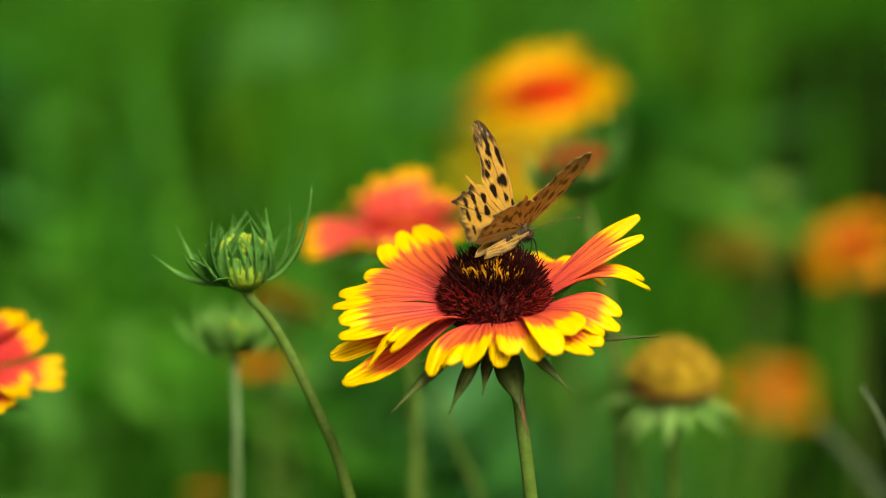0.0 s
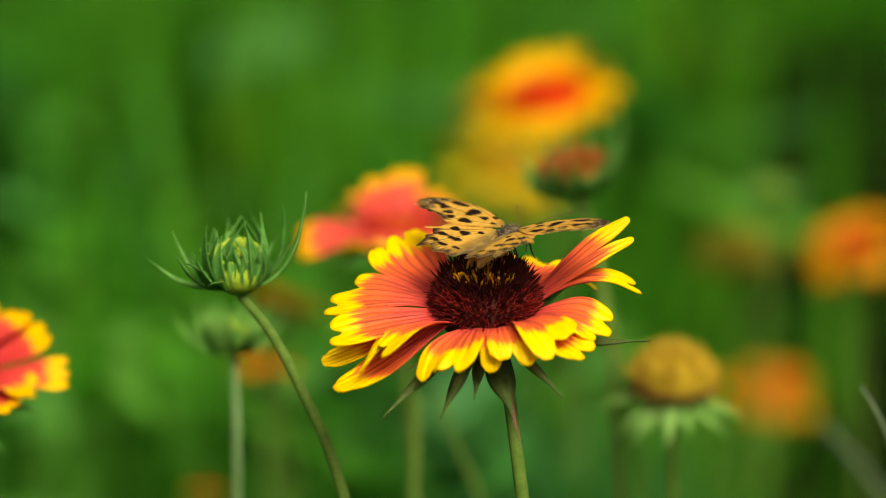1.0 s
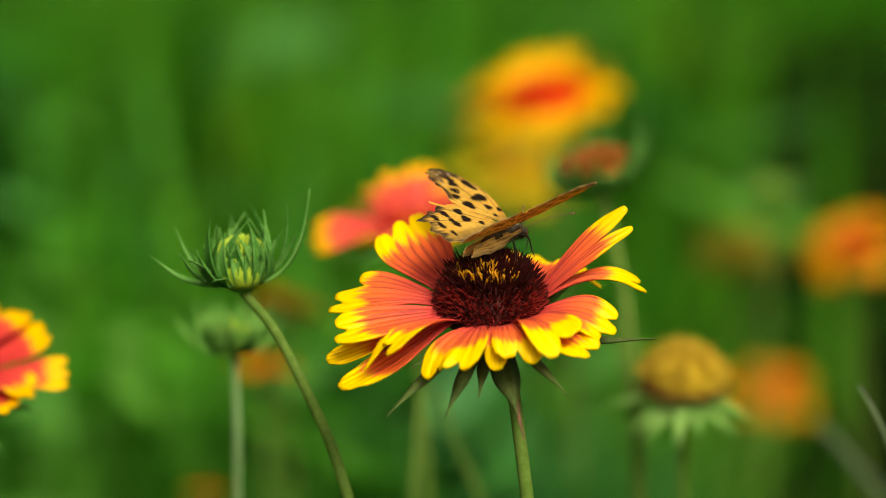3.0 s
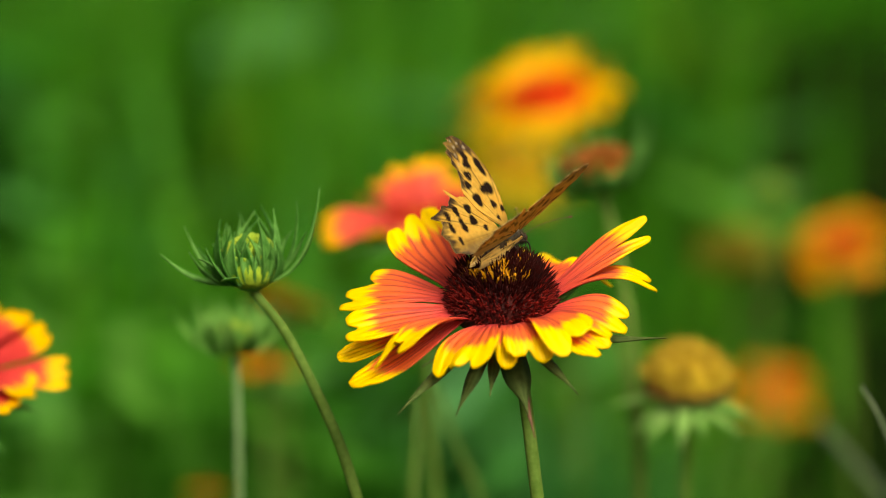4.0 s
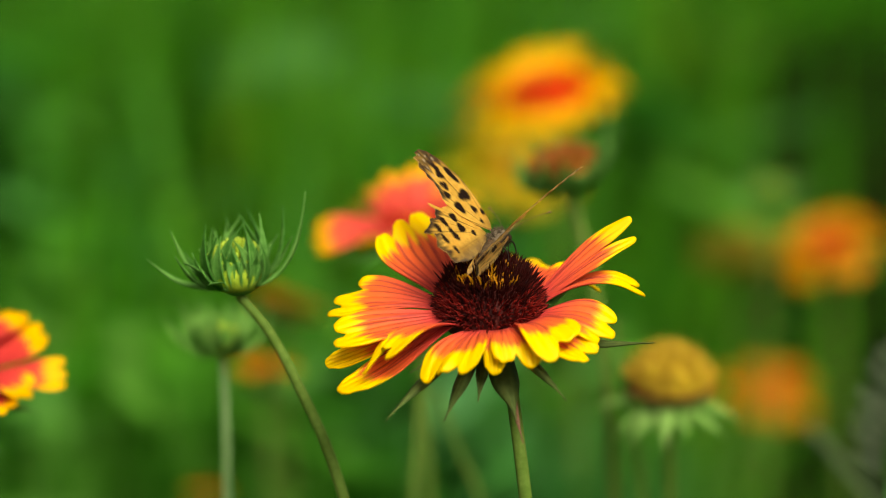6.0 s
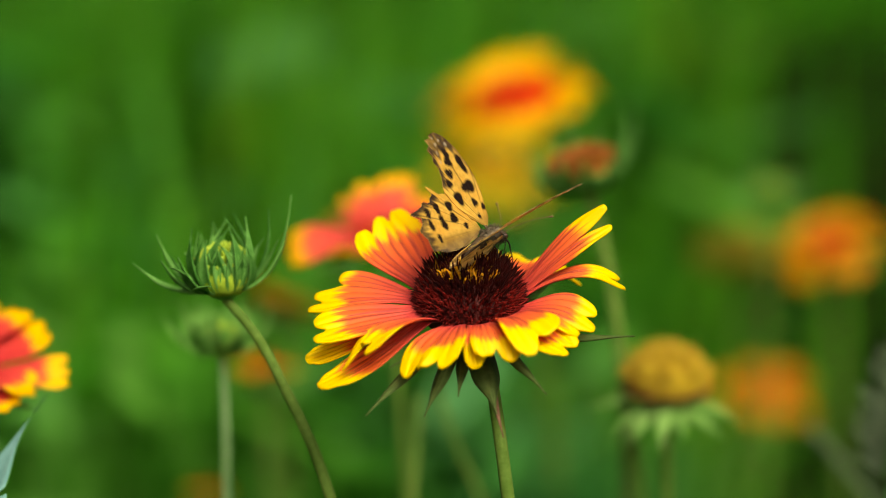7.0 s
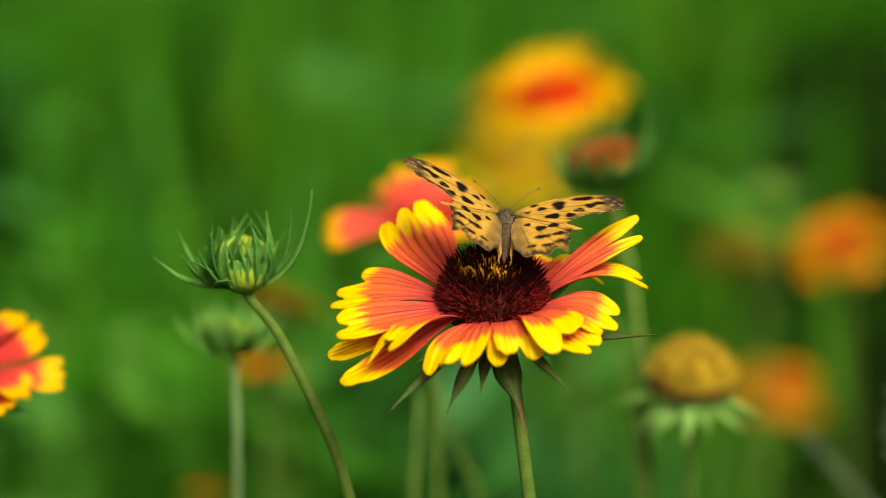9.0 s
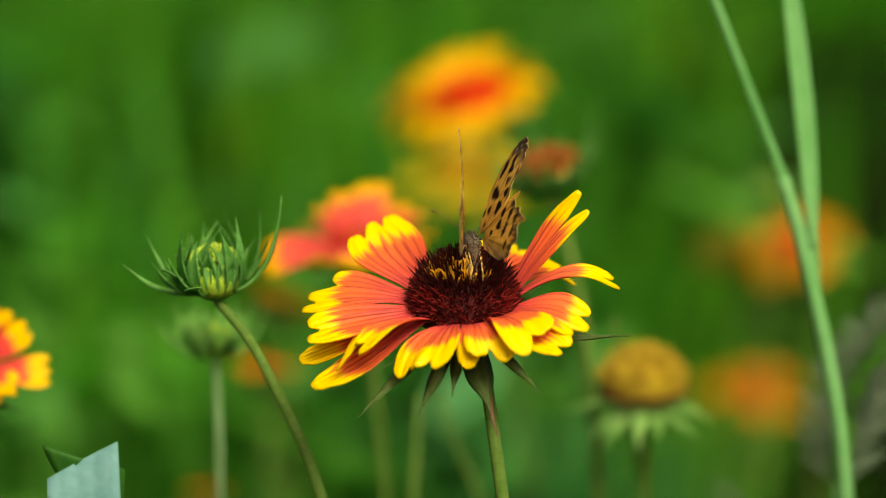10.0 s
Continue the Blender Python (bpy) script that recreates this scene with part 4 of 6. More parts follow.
for foot, top, via, label in (((-0.012, 0.615, 0.0), (-0.0064, 0.5885, 0.4549), ((-0.0070, 0.5860, 0.4430), (-0.0079, 0.5828, 0.4279)), "pale blurred grass stem behind the flower"),
                              ((0.016, 0.635, 0.0), (-0.0014, 0.6081, 0.4510), ((0.0033, 0.6052, 0.4372), (0.0103, 0.6019, 0.4216)), "pale blurred grass stem behind the flower"),
                              ((0.055, 0.60, 0.0), (0.0448, 0.5832, 0.4779), ((0.0492, 0.5783, 0.4547), (0.0527, 0.5732, 0.4311)), "brownish blurred grass stem behind the flower")):
    grass_stalk(foot, top, (0, 0, 0), 0.003, label, False, M_STEM, via, 0.0010)


def folded_leaf(base, fold):
    """A broad grass leaf, pale beneath; its whip-like tip swings on a fold that runs aslant across the blade."""
    ob = plant("broad_leaf", base, "broad grass leaf with a pale blue-green underside, folded near its tip", "leaf", "grass stalks")
    top = Vector(fold) - Vector(base)
    slope = radians(28)
    s = np.linspace(0, 1, 24)
    path = np.stack([top.x * s, top.y * s, top.z * s - 0.008 * (1 - s)], -1)
    w = 0.0160 * (0.30 + 0.70 * smoothstep(s, 0.70, 0.94)) * (1 - 0.04 * smoothstep(s, 0.93, 1.0))
    grid = strip(path, w, (1, 0, 0), 0.10, 9)
    grid[..., 2] += (grid[..., 0] - path[None, :, 0]) * math.tan(slope) * smoothstep(s, 0.90, 1.0)[None]
    v, f, uv, slots = sheet(grid, 0.0004)
    mesh_object("blade", v, f, [M_BLADE_PALE, M_LEAF_DARK], ob, "pale blue-green underside of the leaf", uv, slots)
    # the tip lies in the fold's own space: x along the fold, z across it
    s = np.linspace(0, 1, 26)
    path = np.stack([0.0140 * s + 0.0075 * s**2, 0.0006 * np.sin(s * 3.1), 0.0265 * s - 0.002 * s**2], -1)
    w = 0.0174 * (1 - smoothstep(s, -0.05, 0.85)) + 0.0006 * (1 - s)
    grid = np.stack([path + np.array([k * 0.5, 0, 0.0])[None] * w[:, None] - np.array([0, 0.10, 0])[None] * (w * k * k * 0.5)[:, None] for k in np.linspace(-1, 1, 9)], 0)
    v, f, uv, slots = sheet(grid, 0.0004)
    tip = mesh_object("leaf_tip", v, f, [M_BLADE_PALE, M_LEAF_DARK], ob, "dark green upper side of the folded tip", uv, slots)
    tip.matrix_basis = Matrix.Translation(top) @ pose(0, 0, 0, 0, -28, 0)
    return ob, tip, tip.matrix_basis.copy()


LEAF_BASE = (-0.075, 0.470, 0.0)
leaf, leaf_tip, leaf_fold = folded_leaf(LEAF_BASE, (-0.0633, 0.4598, 0.4746))


def weed_leaf(base, centre, label):
    """A pale upright weed leaf on its stalk, far behind."""
    ob = plant("weed_leaf", base, label, "leaf", "weeds")
    c = np.asarray(centre) - np.asarray(base)
    v, f = tube(bezier([(0, 0, -0.008), tuple(c * 0.5), tuple(c)], 12), 0.0018, 8)
    mesh_object("stem", v, f, M_STEM, ob)
    s = np.linspace(0, 1, 16)
    path = np.stack([c[0] - 0.050 + 0.105 * s, c[1] + 0.01 * s, c[2] - 0.006 + 0.030 * s - 0.010 * s**2], -1)
    v, f, uv, _ = sheet(strip(path, 0.052 * np.sin(math.pi * np.clip(0.04 + 0.95 * s, 0, 1)) ** 0.8 + 0.001, (0, 0.5, 0.85), 0.2, 9), 0.0006)
    mesh_object("blade", v, f, M_PALE_LEAF, ob, "broad pale blue-green blade", uv)
    return ob


pale_leaf = weed_leaf((-0.16, 2.04, 0.0), (-0.1483, 1.9925, 0.3744), "broad pale weed leaf deep out of focus")


# ---------------------------------------------------------------- the butterfly
def wing_material(name, ground_a, ground_b, spot, edge, streak):
    k = Mat(name)
    k.coords()
    dark = k.t.nodes.new("ShaderNodeAttribute")
    dark.attribute_name = "spot"
    rim = k.t.nodes.new("ShaderNodeAttribute")
    rim.attribute_name = "rim"
    n1, n2 = k.noise(900.0, 4.0), k.noise(260.0, 3.0)
    colour = k.mix(k.step(n2, 0.3, 0.7), ground_a, ground_b)
    colour = k.mix(k.math("MULTIPLY", k.step(n1, 0.35, 0.75), 0.35), colour, tuple(c * 0.55 for c in ground_b))
    edges = k.math("MULTIPLY", rim.outputs["Fac"], k.step(n2, 0.25, 0.60, 0.55, 1.0))
    colour = k.mix(edges, colour, edge)
    pale = k.t.nodes.new("ShaderNodeAttribute")
    pale.attribute_name = "pale"
    colour = k.mix(k.math("MULTIPLY", pale.outputs["Fac"], k.step(n1, 0.3, 0.6, 0.5, 1.0)), colour, (0.50, 0.43, 0.31))
    colour = k.mix(k.math("MULTIPLY", dark.outputs["Fac"], streak), colour, spot)
    k.bump(n1, 0.4, 0.00008)
    return k.finish(colour, 0.62, 0.15, 0.46)


M_WING_UP = wing_material("wing_upper_orange", (0.84, 0.54, 0.095), (0.74, 0.43, 0.060), (0.016, 0.007, 0.004), (0.060, 0.036, 0.020), 1.0)
M_WING_LOW = wing_material("wing_lower_brown", (0.95, 0.66, 0.18), (0.88, 0.52, 0.11), (0.11, 0.048, 0.014), (0.50, 0.36, 0.19), 0.92)
M_FUR = plain_material("butterfly_fur", (0.05, 0.040, 0.026), (0.19, 0.15, 0.095), 1600, 0.9, 0.1, 0.9)
M_ABDOMEN = plain_material("butterfly_abdomen", (0.040, 0.026, 0.013), (0.12, 0.080, 0.042), 1400, 0.9, 0.1, 0.9)
M_EYE = plain_material("butterfly_eye", (0.05, 0.025, 0.015), (0.11, 0.06, 0.035), 2000, 0.25, 0.5, 0.2)
M_LEG = plain_material("butterfly_leg", (0.015, 0.010, 0.008), (0.06, 0.04, 0.03), 2500, 0.6, 0.3, 0.3)
M_ANTENNA = plain_material("butterfly_antenna", (0.07, 0.035, 0.02), (0.22, 0.11, 0.06), 3000, 0.6, 0.3, 0.3)

FORE_OUTLINE = [(1.5, 1.6), (5, 3.2), (9.5, 4.6), (14, 5.0), (18, 4.3), (20.8, 3.2), (22.4, 1.4), (22.5, -0.8), (21.6, -1.0), (21.8, -2.6), (20.4, -2.4), (19.6, -3.8), (18.2, -3.2),
                (17.0, -4.2), (15.4, -3.9), (14.0, -4.4), (12.6, -5.0), (11.4, -6.0), (10.2, -6.4), (6.6, -5.6), (3, -3.2)]
HIND_OUTLINE = [(7, -3.2), (8.8, -5.0), (9.8, -7.0), (10.0, -8.4), (12.6, -11.0), (10.6, -10.4), (9.9, -11.6), (9.2, -12.2), (9.8, -14.2), (9.0, -14.9), (8.4, -19.0),
                (7.2, -16.6), (5.8, -16.8), (4.6, -18.6), (2.6, -17.6), (-0.2, -17.8), (-1.6, -13.5), (-1.8, -9.0), (-1.2, -4.5)]
FORE_SPOTS = [(4.1, 2.2, 0.8, 0.7), (5.6, 0.3, 0.9, 0.8), (9.2, 1.2, 1.3, 2.0), (7.9, -3.5, 1.5, 1.1), (11.4, -3.7, 1.0, 0.8), (13.3, -2.0, 1.1, 1.0),
              (15.6, -0.2, 1.2, 1.0), (14.4, 3.2, 2.3, 0.9), (17.3, 0.6, 1.1, 0.8), (2.8, -0.6, 0.6, 0.5)]
HIND_SPOTS = [(7.1, -7.6, 1.1, 0.9), (4.4, -8.0, 1.1, 1.0), (4.2, -11.4, 1.7, 0.7), (7.6, -11.2, 1.3, 0.7), (7.4, -14.2, 1.2, 0.7), (4.7, -14.9, 1.3, 0.6), (2.0, -5.6, 0.7, 0.6), (1.8, -14.4, 1.0, 0.5)]
WING_SCALE = 0.00101


def apex_specks(x, y):
    out = np.zeros(x.shape)
    for cx, cy, r in ((19.2, 2.2, 0.55), (20.6, 1.0, 0.45), (20.0, -0.6, 0.5), (21.4, -0.4, 0.4), (18.2, -1.6, 0.45), (16.2, -2.4, 0.4)):
        out = np.maximum(out, 1 - smoothstep(np.hypot(x - cx, y - cy), 0.5 * r, 1.1 * r))
    return out


def wing_mesh(name, outline, spots, origin, side, parent, seed, lift, label):
    """One wing as a fan from its root; side is -1 or 1. The scales' pattern is stored on its points."""
    rng = np.random.RandomState(seed)
    line = np.asarray(outline, dtype=float)
    cols, rows = 110, 40
    s = np.linspace(0, len(line) - 1, cols)
    edge = np.stack([np.interp(s, np.arange(len(line)), line[:, i]) for i in (0, 1)], -1)
    ragged = np.convolve(rng.randn(cols + 8), [0.25, 0.5, 0.25], "same")[4:-4] * 0.16
    edge += ragged[:, None] * 0.8
    r = np.linspace(0, 1, rows) ** 0.85
    o = np.asarray(origin, dtype=float)
    p = o[None, None] + (edge - o)[:, None] * r[None, :, None]
    x, y = p[..., 0], p[..., 1]
    z = lift + 0.035 * x * (1 - x / 24) * 2 - 0.012 * (y + 4) ** 2 * 0.2 + 0.05 * np.sin(s * 5.0)[:, None] * r[None]
    grid = np.stack([side * x, y, z], -1) * WING_SCALE
    spot = np.zeros(x.shape)
    for cx, cy, ax, ay in spots:
        d = np.hypot((x - cx) / ax, (y - cy) / ay) * 0.88 + 0.12 * np.sin(3 * np.arctan2(y - cy, x - cx) + cx)
        spot = np.maximum(spot, 1 - smoothstep(d, 0.75, 1.1))
    # wing veins run out from the root
    ang = np.arctan2(y - o[1], x - o[0] + 1e-6)
    vein = np.maximum(0, np.cos(ang * 17)) ** 40 * 0.75 * smoothstep(r[None], 0.1, 0.3)
    band = smoothstep(r[None] + 0.03 * np.sin(s * 9)[:, None], 0.84, 0.95) * (s[:, None] > 4.8) * (s[:, None] < 17.0)
    # the front edge is dusted grey
    costa = smoothstep(r[None] + 0 * x, 0.88, 0.97) * (s[:, None] > 0.4) * (s[:, None] < 5.5) * 0.8 if origin[1] > -1 else 0 * x
    apex = smoothstep(x + 0.9 * np.sin(y * 2.6), 16.7, 18.2) if origin[1] > -1 else 0 * x
    hair = 0.72 * smoothstep(2.6 - x, 0.0, 3.2) if origin[1] < -1 else 0.5 * smoothstep(4.0 - x, 0.0, 3.0)
    # pale hair along the inner margin, pale specks in the dark tip
    pale = 0.12 * smoothstep(0.8 - x, 0.0, 1.6) if origin[1] < -1 else 0.85 * apex_specks(x, y)
    rim = np.clip(np.maximum(np.maximum(np.maximum(band, costa), apex), hair), 0, 1)
    flip = side < 0
    if flip:
        grid, spot2, rim2, vein2, pale2 = grid[::-1], spot[::-1], rim[::-1], vein[::-1], pale[::-1]
    else:
        spot2, rim2, vein2, pale2 = spot, rim, vein, pale
    # the underside carries long mottled bands in place of spots
    mott = smoothstep(np.sin(x * 1.5 + 1.2 * np.sin(ang * 9)) + 0.7 * np.sin(y * 2.3 + x * 0.7) + 0.8 * np.sin(ang * 22), 0.45, 1.05)
    mott2 = mott[::-1] if flip else mott
    v, f, uv, slots = sheet(grid, 0.00014)
    ob = mesh_object(name, v, f, [M_WING_UP, M_WING_LOW], parent, label, uv, slots)
    top_spot, low_spot = np.maximum(spot2, vein2), np.maximum(mott2 * 0.85, vein2)
    for attr, a, b in (("spot", top_spot, low_spot), ("rim", rim2, rim2 * 0.35), ("pale", pale2, pale2)):
        layer = ob.data.attributes.new(attr, "FLOAT", "POINT")
        layer.data.foreach_set("value", np.concatenate([a.ravel(), b.ravel()]).astype(np.float32))
    return ob


def ball(radii, centre, sides=20, rings=12, rough=0.0, seed=0):
    rng = np.random.RandomState(seed)
    v, f = [], []
    for i in range(rings + 1):
        a = math.pi * i / rings
        for j in range(sides):
            t = 2 * math.pi * j / sides
            k = 1 + rough * rng.randn()
            v.append((centre[0] + radii[0] * math.sin(a) * math.cos(t) * k, centre[1] + radii[1] * math.cos(a) * k, centre[2] + radii[2] * math.sin(a) * math.sin(t) * k))
    for i in range(rings):
        for j in range(sides):
            q = (j + 1) % sides
            f.append((i * sides + j, i * sides + q, (i + 1) * sides + q, (i + 1) * sides + j))
    return np.array(v), f


def fur(centre, radii, count, length, seed):
    rng = np.random.RandomState(seed)
    out = []
    for _ in range(count):
        n = rng.randn(3)
        n /= np.linalg.norm(n)
        out.append(spike(np.asarray(centre) + n * np.asarray(radii), n + (0, -0.6, 0.1), length * (0.6 + 0.6 * rng.rand()), 0.00006, 3))
    return out


def inner_margin(side, parent):
    """The pale inner edge of a hindwing, folded down along the abdomen."""
    u, v = np.meshgrid(np.linspace(0, 1, 30), np.linspace(0, 1, 16), indexing="ij")
    deep = 0.9 + 1.9 * smoothstep(u, 0.0, 0.45) - 0.9 * smoothstep(u, 0.6, 1.0) + 0.12 * np.sin(u * 23) * v
    x = (1.3 + 0.7 * np.sin(v * 2.6)) * (1 - 0.35 * u**1.5) + 0.06 * np.sin(u * 9 + v * 4)
    y = 2.4 - (13.6 + 1.2 * v) * u
    z = 0.5 - 0.5 * u - deep * v - 1.0 * u**2
    grid = np.stack([side * x, y, z + 0.10 * np.sin(v * 21 + u * 3)], -1) * 0.001
    fan = v * (9 + 9 * u)
    streak = smoothstep(np.sin(fan * 1.7 + 0.4 * np.sin(u * 7)) + 0.35 * np.sin(u * 13 + fan * 2), 0.45, 1.2) * 0.8
    pale = smoothstep(v, 0.35, 0.95) * (0.45 - 0.3 * streak)
    grid, streak, pale = (grid, streak, pale) if side < 0 else (grid[::-1], streak[::-1], pale[::-1])
    w, f, uv, slots = sheet(grid, 0.00014)
    ob = mesh_object("wing_fold", w, f, [M_WING_LOW, M_WING_LOW], parent, "pale brown hindwing edge folded along the abdomen", uv, slots)
    for attr, q in (("spot", streak), ("rim", 0 * pale), ("pale", pale)):
        layer = ob.data.attributes.new(attr, "FLOAT", "POINT")
        layer.data.foreach_set("value", np.concatenate([q.ravel(), q.ravel()]).astype(np.float32))


def butterfly():
    ob = new("butterfly")
    ob.empty_display_size = 0.01
    tagged(ob, "worn orange comma butterfly with black-spotted ragged wings feeding on the flower", "butterfly")
    v, f = join([ball((0.0019, 0.0034, 0.0019), (0, 0.001, 0), rough=0.03, seed=1)] + fur((0, 0.001, 0), (0.0018, 0.0032, 0.0018), 420, 0.0012, 2))
    mesh_object("thorax", v, f, M_FUR, ob, "furry grey-brown thorax")
    s = np.linspace(0, 1, 18)
    path = np.stack([0 * s, -0.0018 - 0.0086 * s, -0.0002 - 0.0034 * s**1.3], -1)
    rad = 0.00155 * np.sin(math.pi * (0.30 + 0.68 * s)) ** 0.8 * (1 + 0.06 * np.cos(s * 48))
    v, f = tube(path, rad, 14)
    mesh_object("abdomen", v, f, M_ABDOMEN, ob, "slim furry brown abdomen")
    v, f = join([ball((0.0012, 0.0011, 0.0012), (0, 0.0046, -0.0011), rough=0.03, seed=3)] + fur((0, 0.0046, -0.0011), (0.0011, 0.001, 0.0011), 120, 0.0008, 4))
    mesh_object("head", v, f, M_FUR, ob)
    for side in (-1, 1):
        v, f = ball((0.00062, 0.00075, 0.00075), (side * 0.00088, 0.0050, -0.0010), 14, 10)
        mesh_object("eye", v, f, M_EYE, ob, "glossy brown eye")
        path = bezier([(side * 0.0005, 0.0053, -0.0002), (side * 0.0024, 0.0084, 0.0010), (side * 0.0048, 0.0112, 0.0018), (side * 0.0070, 0.0138, 0.0020)], 24)
        rad = np.where(np.arange(24) > 21, 0.00026, 0.00007)
        v, f = tube(path, rad, 6)
        mesh_object("antenna", v, f, M_ANTENNA, ob, "thin antenna with a dark club")
        for y0, out, fwd, down in ((0.0026, 0.0024, 0.0030, 0.0060), (-0.0004, 0.0032, -0.0010, 0.0060)):
            path = bezier([(side * 0.001, y0, -0.0012), (side * out * 0.8, y0 + fwd * 0.5, -0.0014), (side * out, y0 + fwd * 0.8, -down * 0.75), (side * out * 1.05, y0 + fwd, -down)], 14)
            v, f = tube(path, np.linspace(0.00024, 0.0001, 14), 6)
            mesh_object("leg", v, f, M_LEG, ob, "thin dark leg")
    path = bezier([(0, 0.0058, -0.0010), (0, 0.0066, -0.0030), (0, 0.0060, -0.0050)], 12)
    v, f = tube(path, 0.00012, 6)
    mesh_object("proboscis", v, f, M_LEG, ob)
    for side in (-1, 1):
        inner_margin(side, ob)
    wings, hinds = [], []
    for side, seed in ((-1, 5), (1, 9)):
        fore = wing_mesh("forewing", FORE_OUTLINE, FORE_SPOTS, (0, 0), side, ob, seed, 0.0, "ochre forewing with black spots and a frayed dark edge")
        fore.location = (side * 0.0015, 0.002, 0.0015)
        hind = wing_mesh("hindwing", HIND_OUTLINE, HIND_SPOTS, (0.3, -2.0), side, fore, seed + 1, -0.25, "ragged tailed hindwing with dark spots")
        wings.append(fore)
        hinds.append(hind)
    return ob, wings, hinds


fly, fly_wings, fly_hindwings = butterfly()


# ---------------------------------------------------------------- what moves
def sway(ob, base, rows):
    """The plant leans in the wind about its foot: seconds, degrees to the right, millimetres that its bent stem lifts or lowers it."""
    x, y, z = base
    walk(ob, [(t, pose(x, y, z + lift / 1000, 0, lean, 0)) for t, lean, lift in rows])


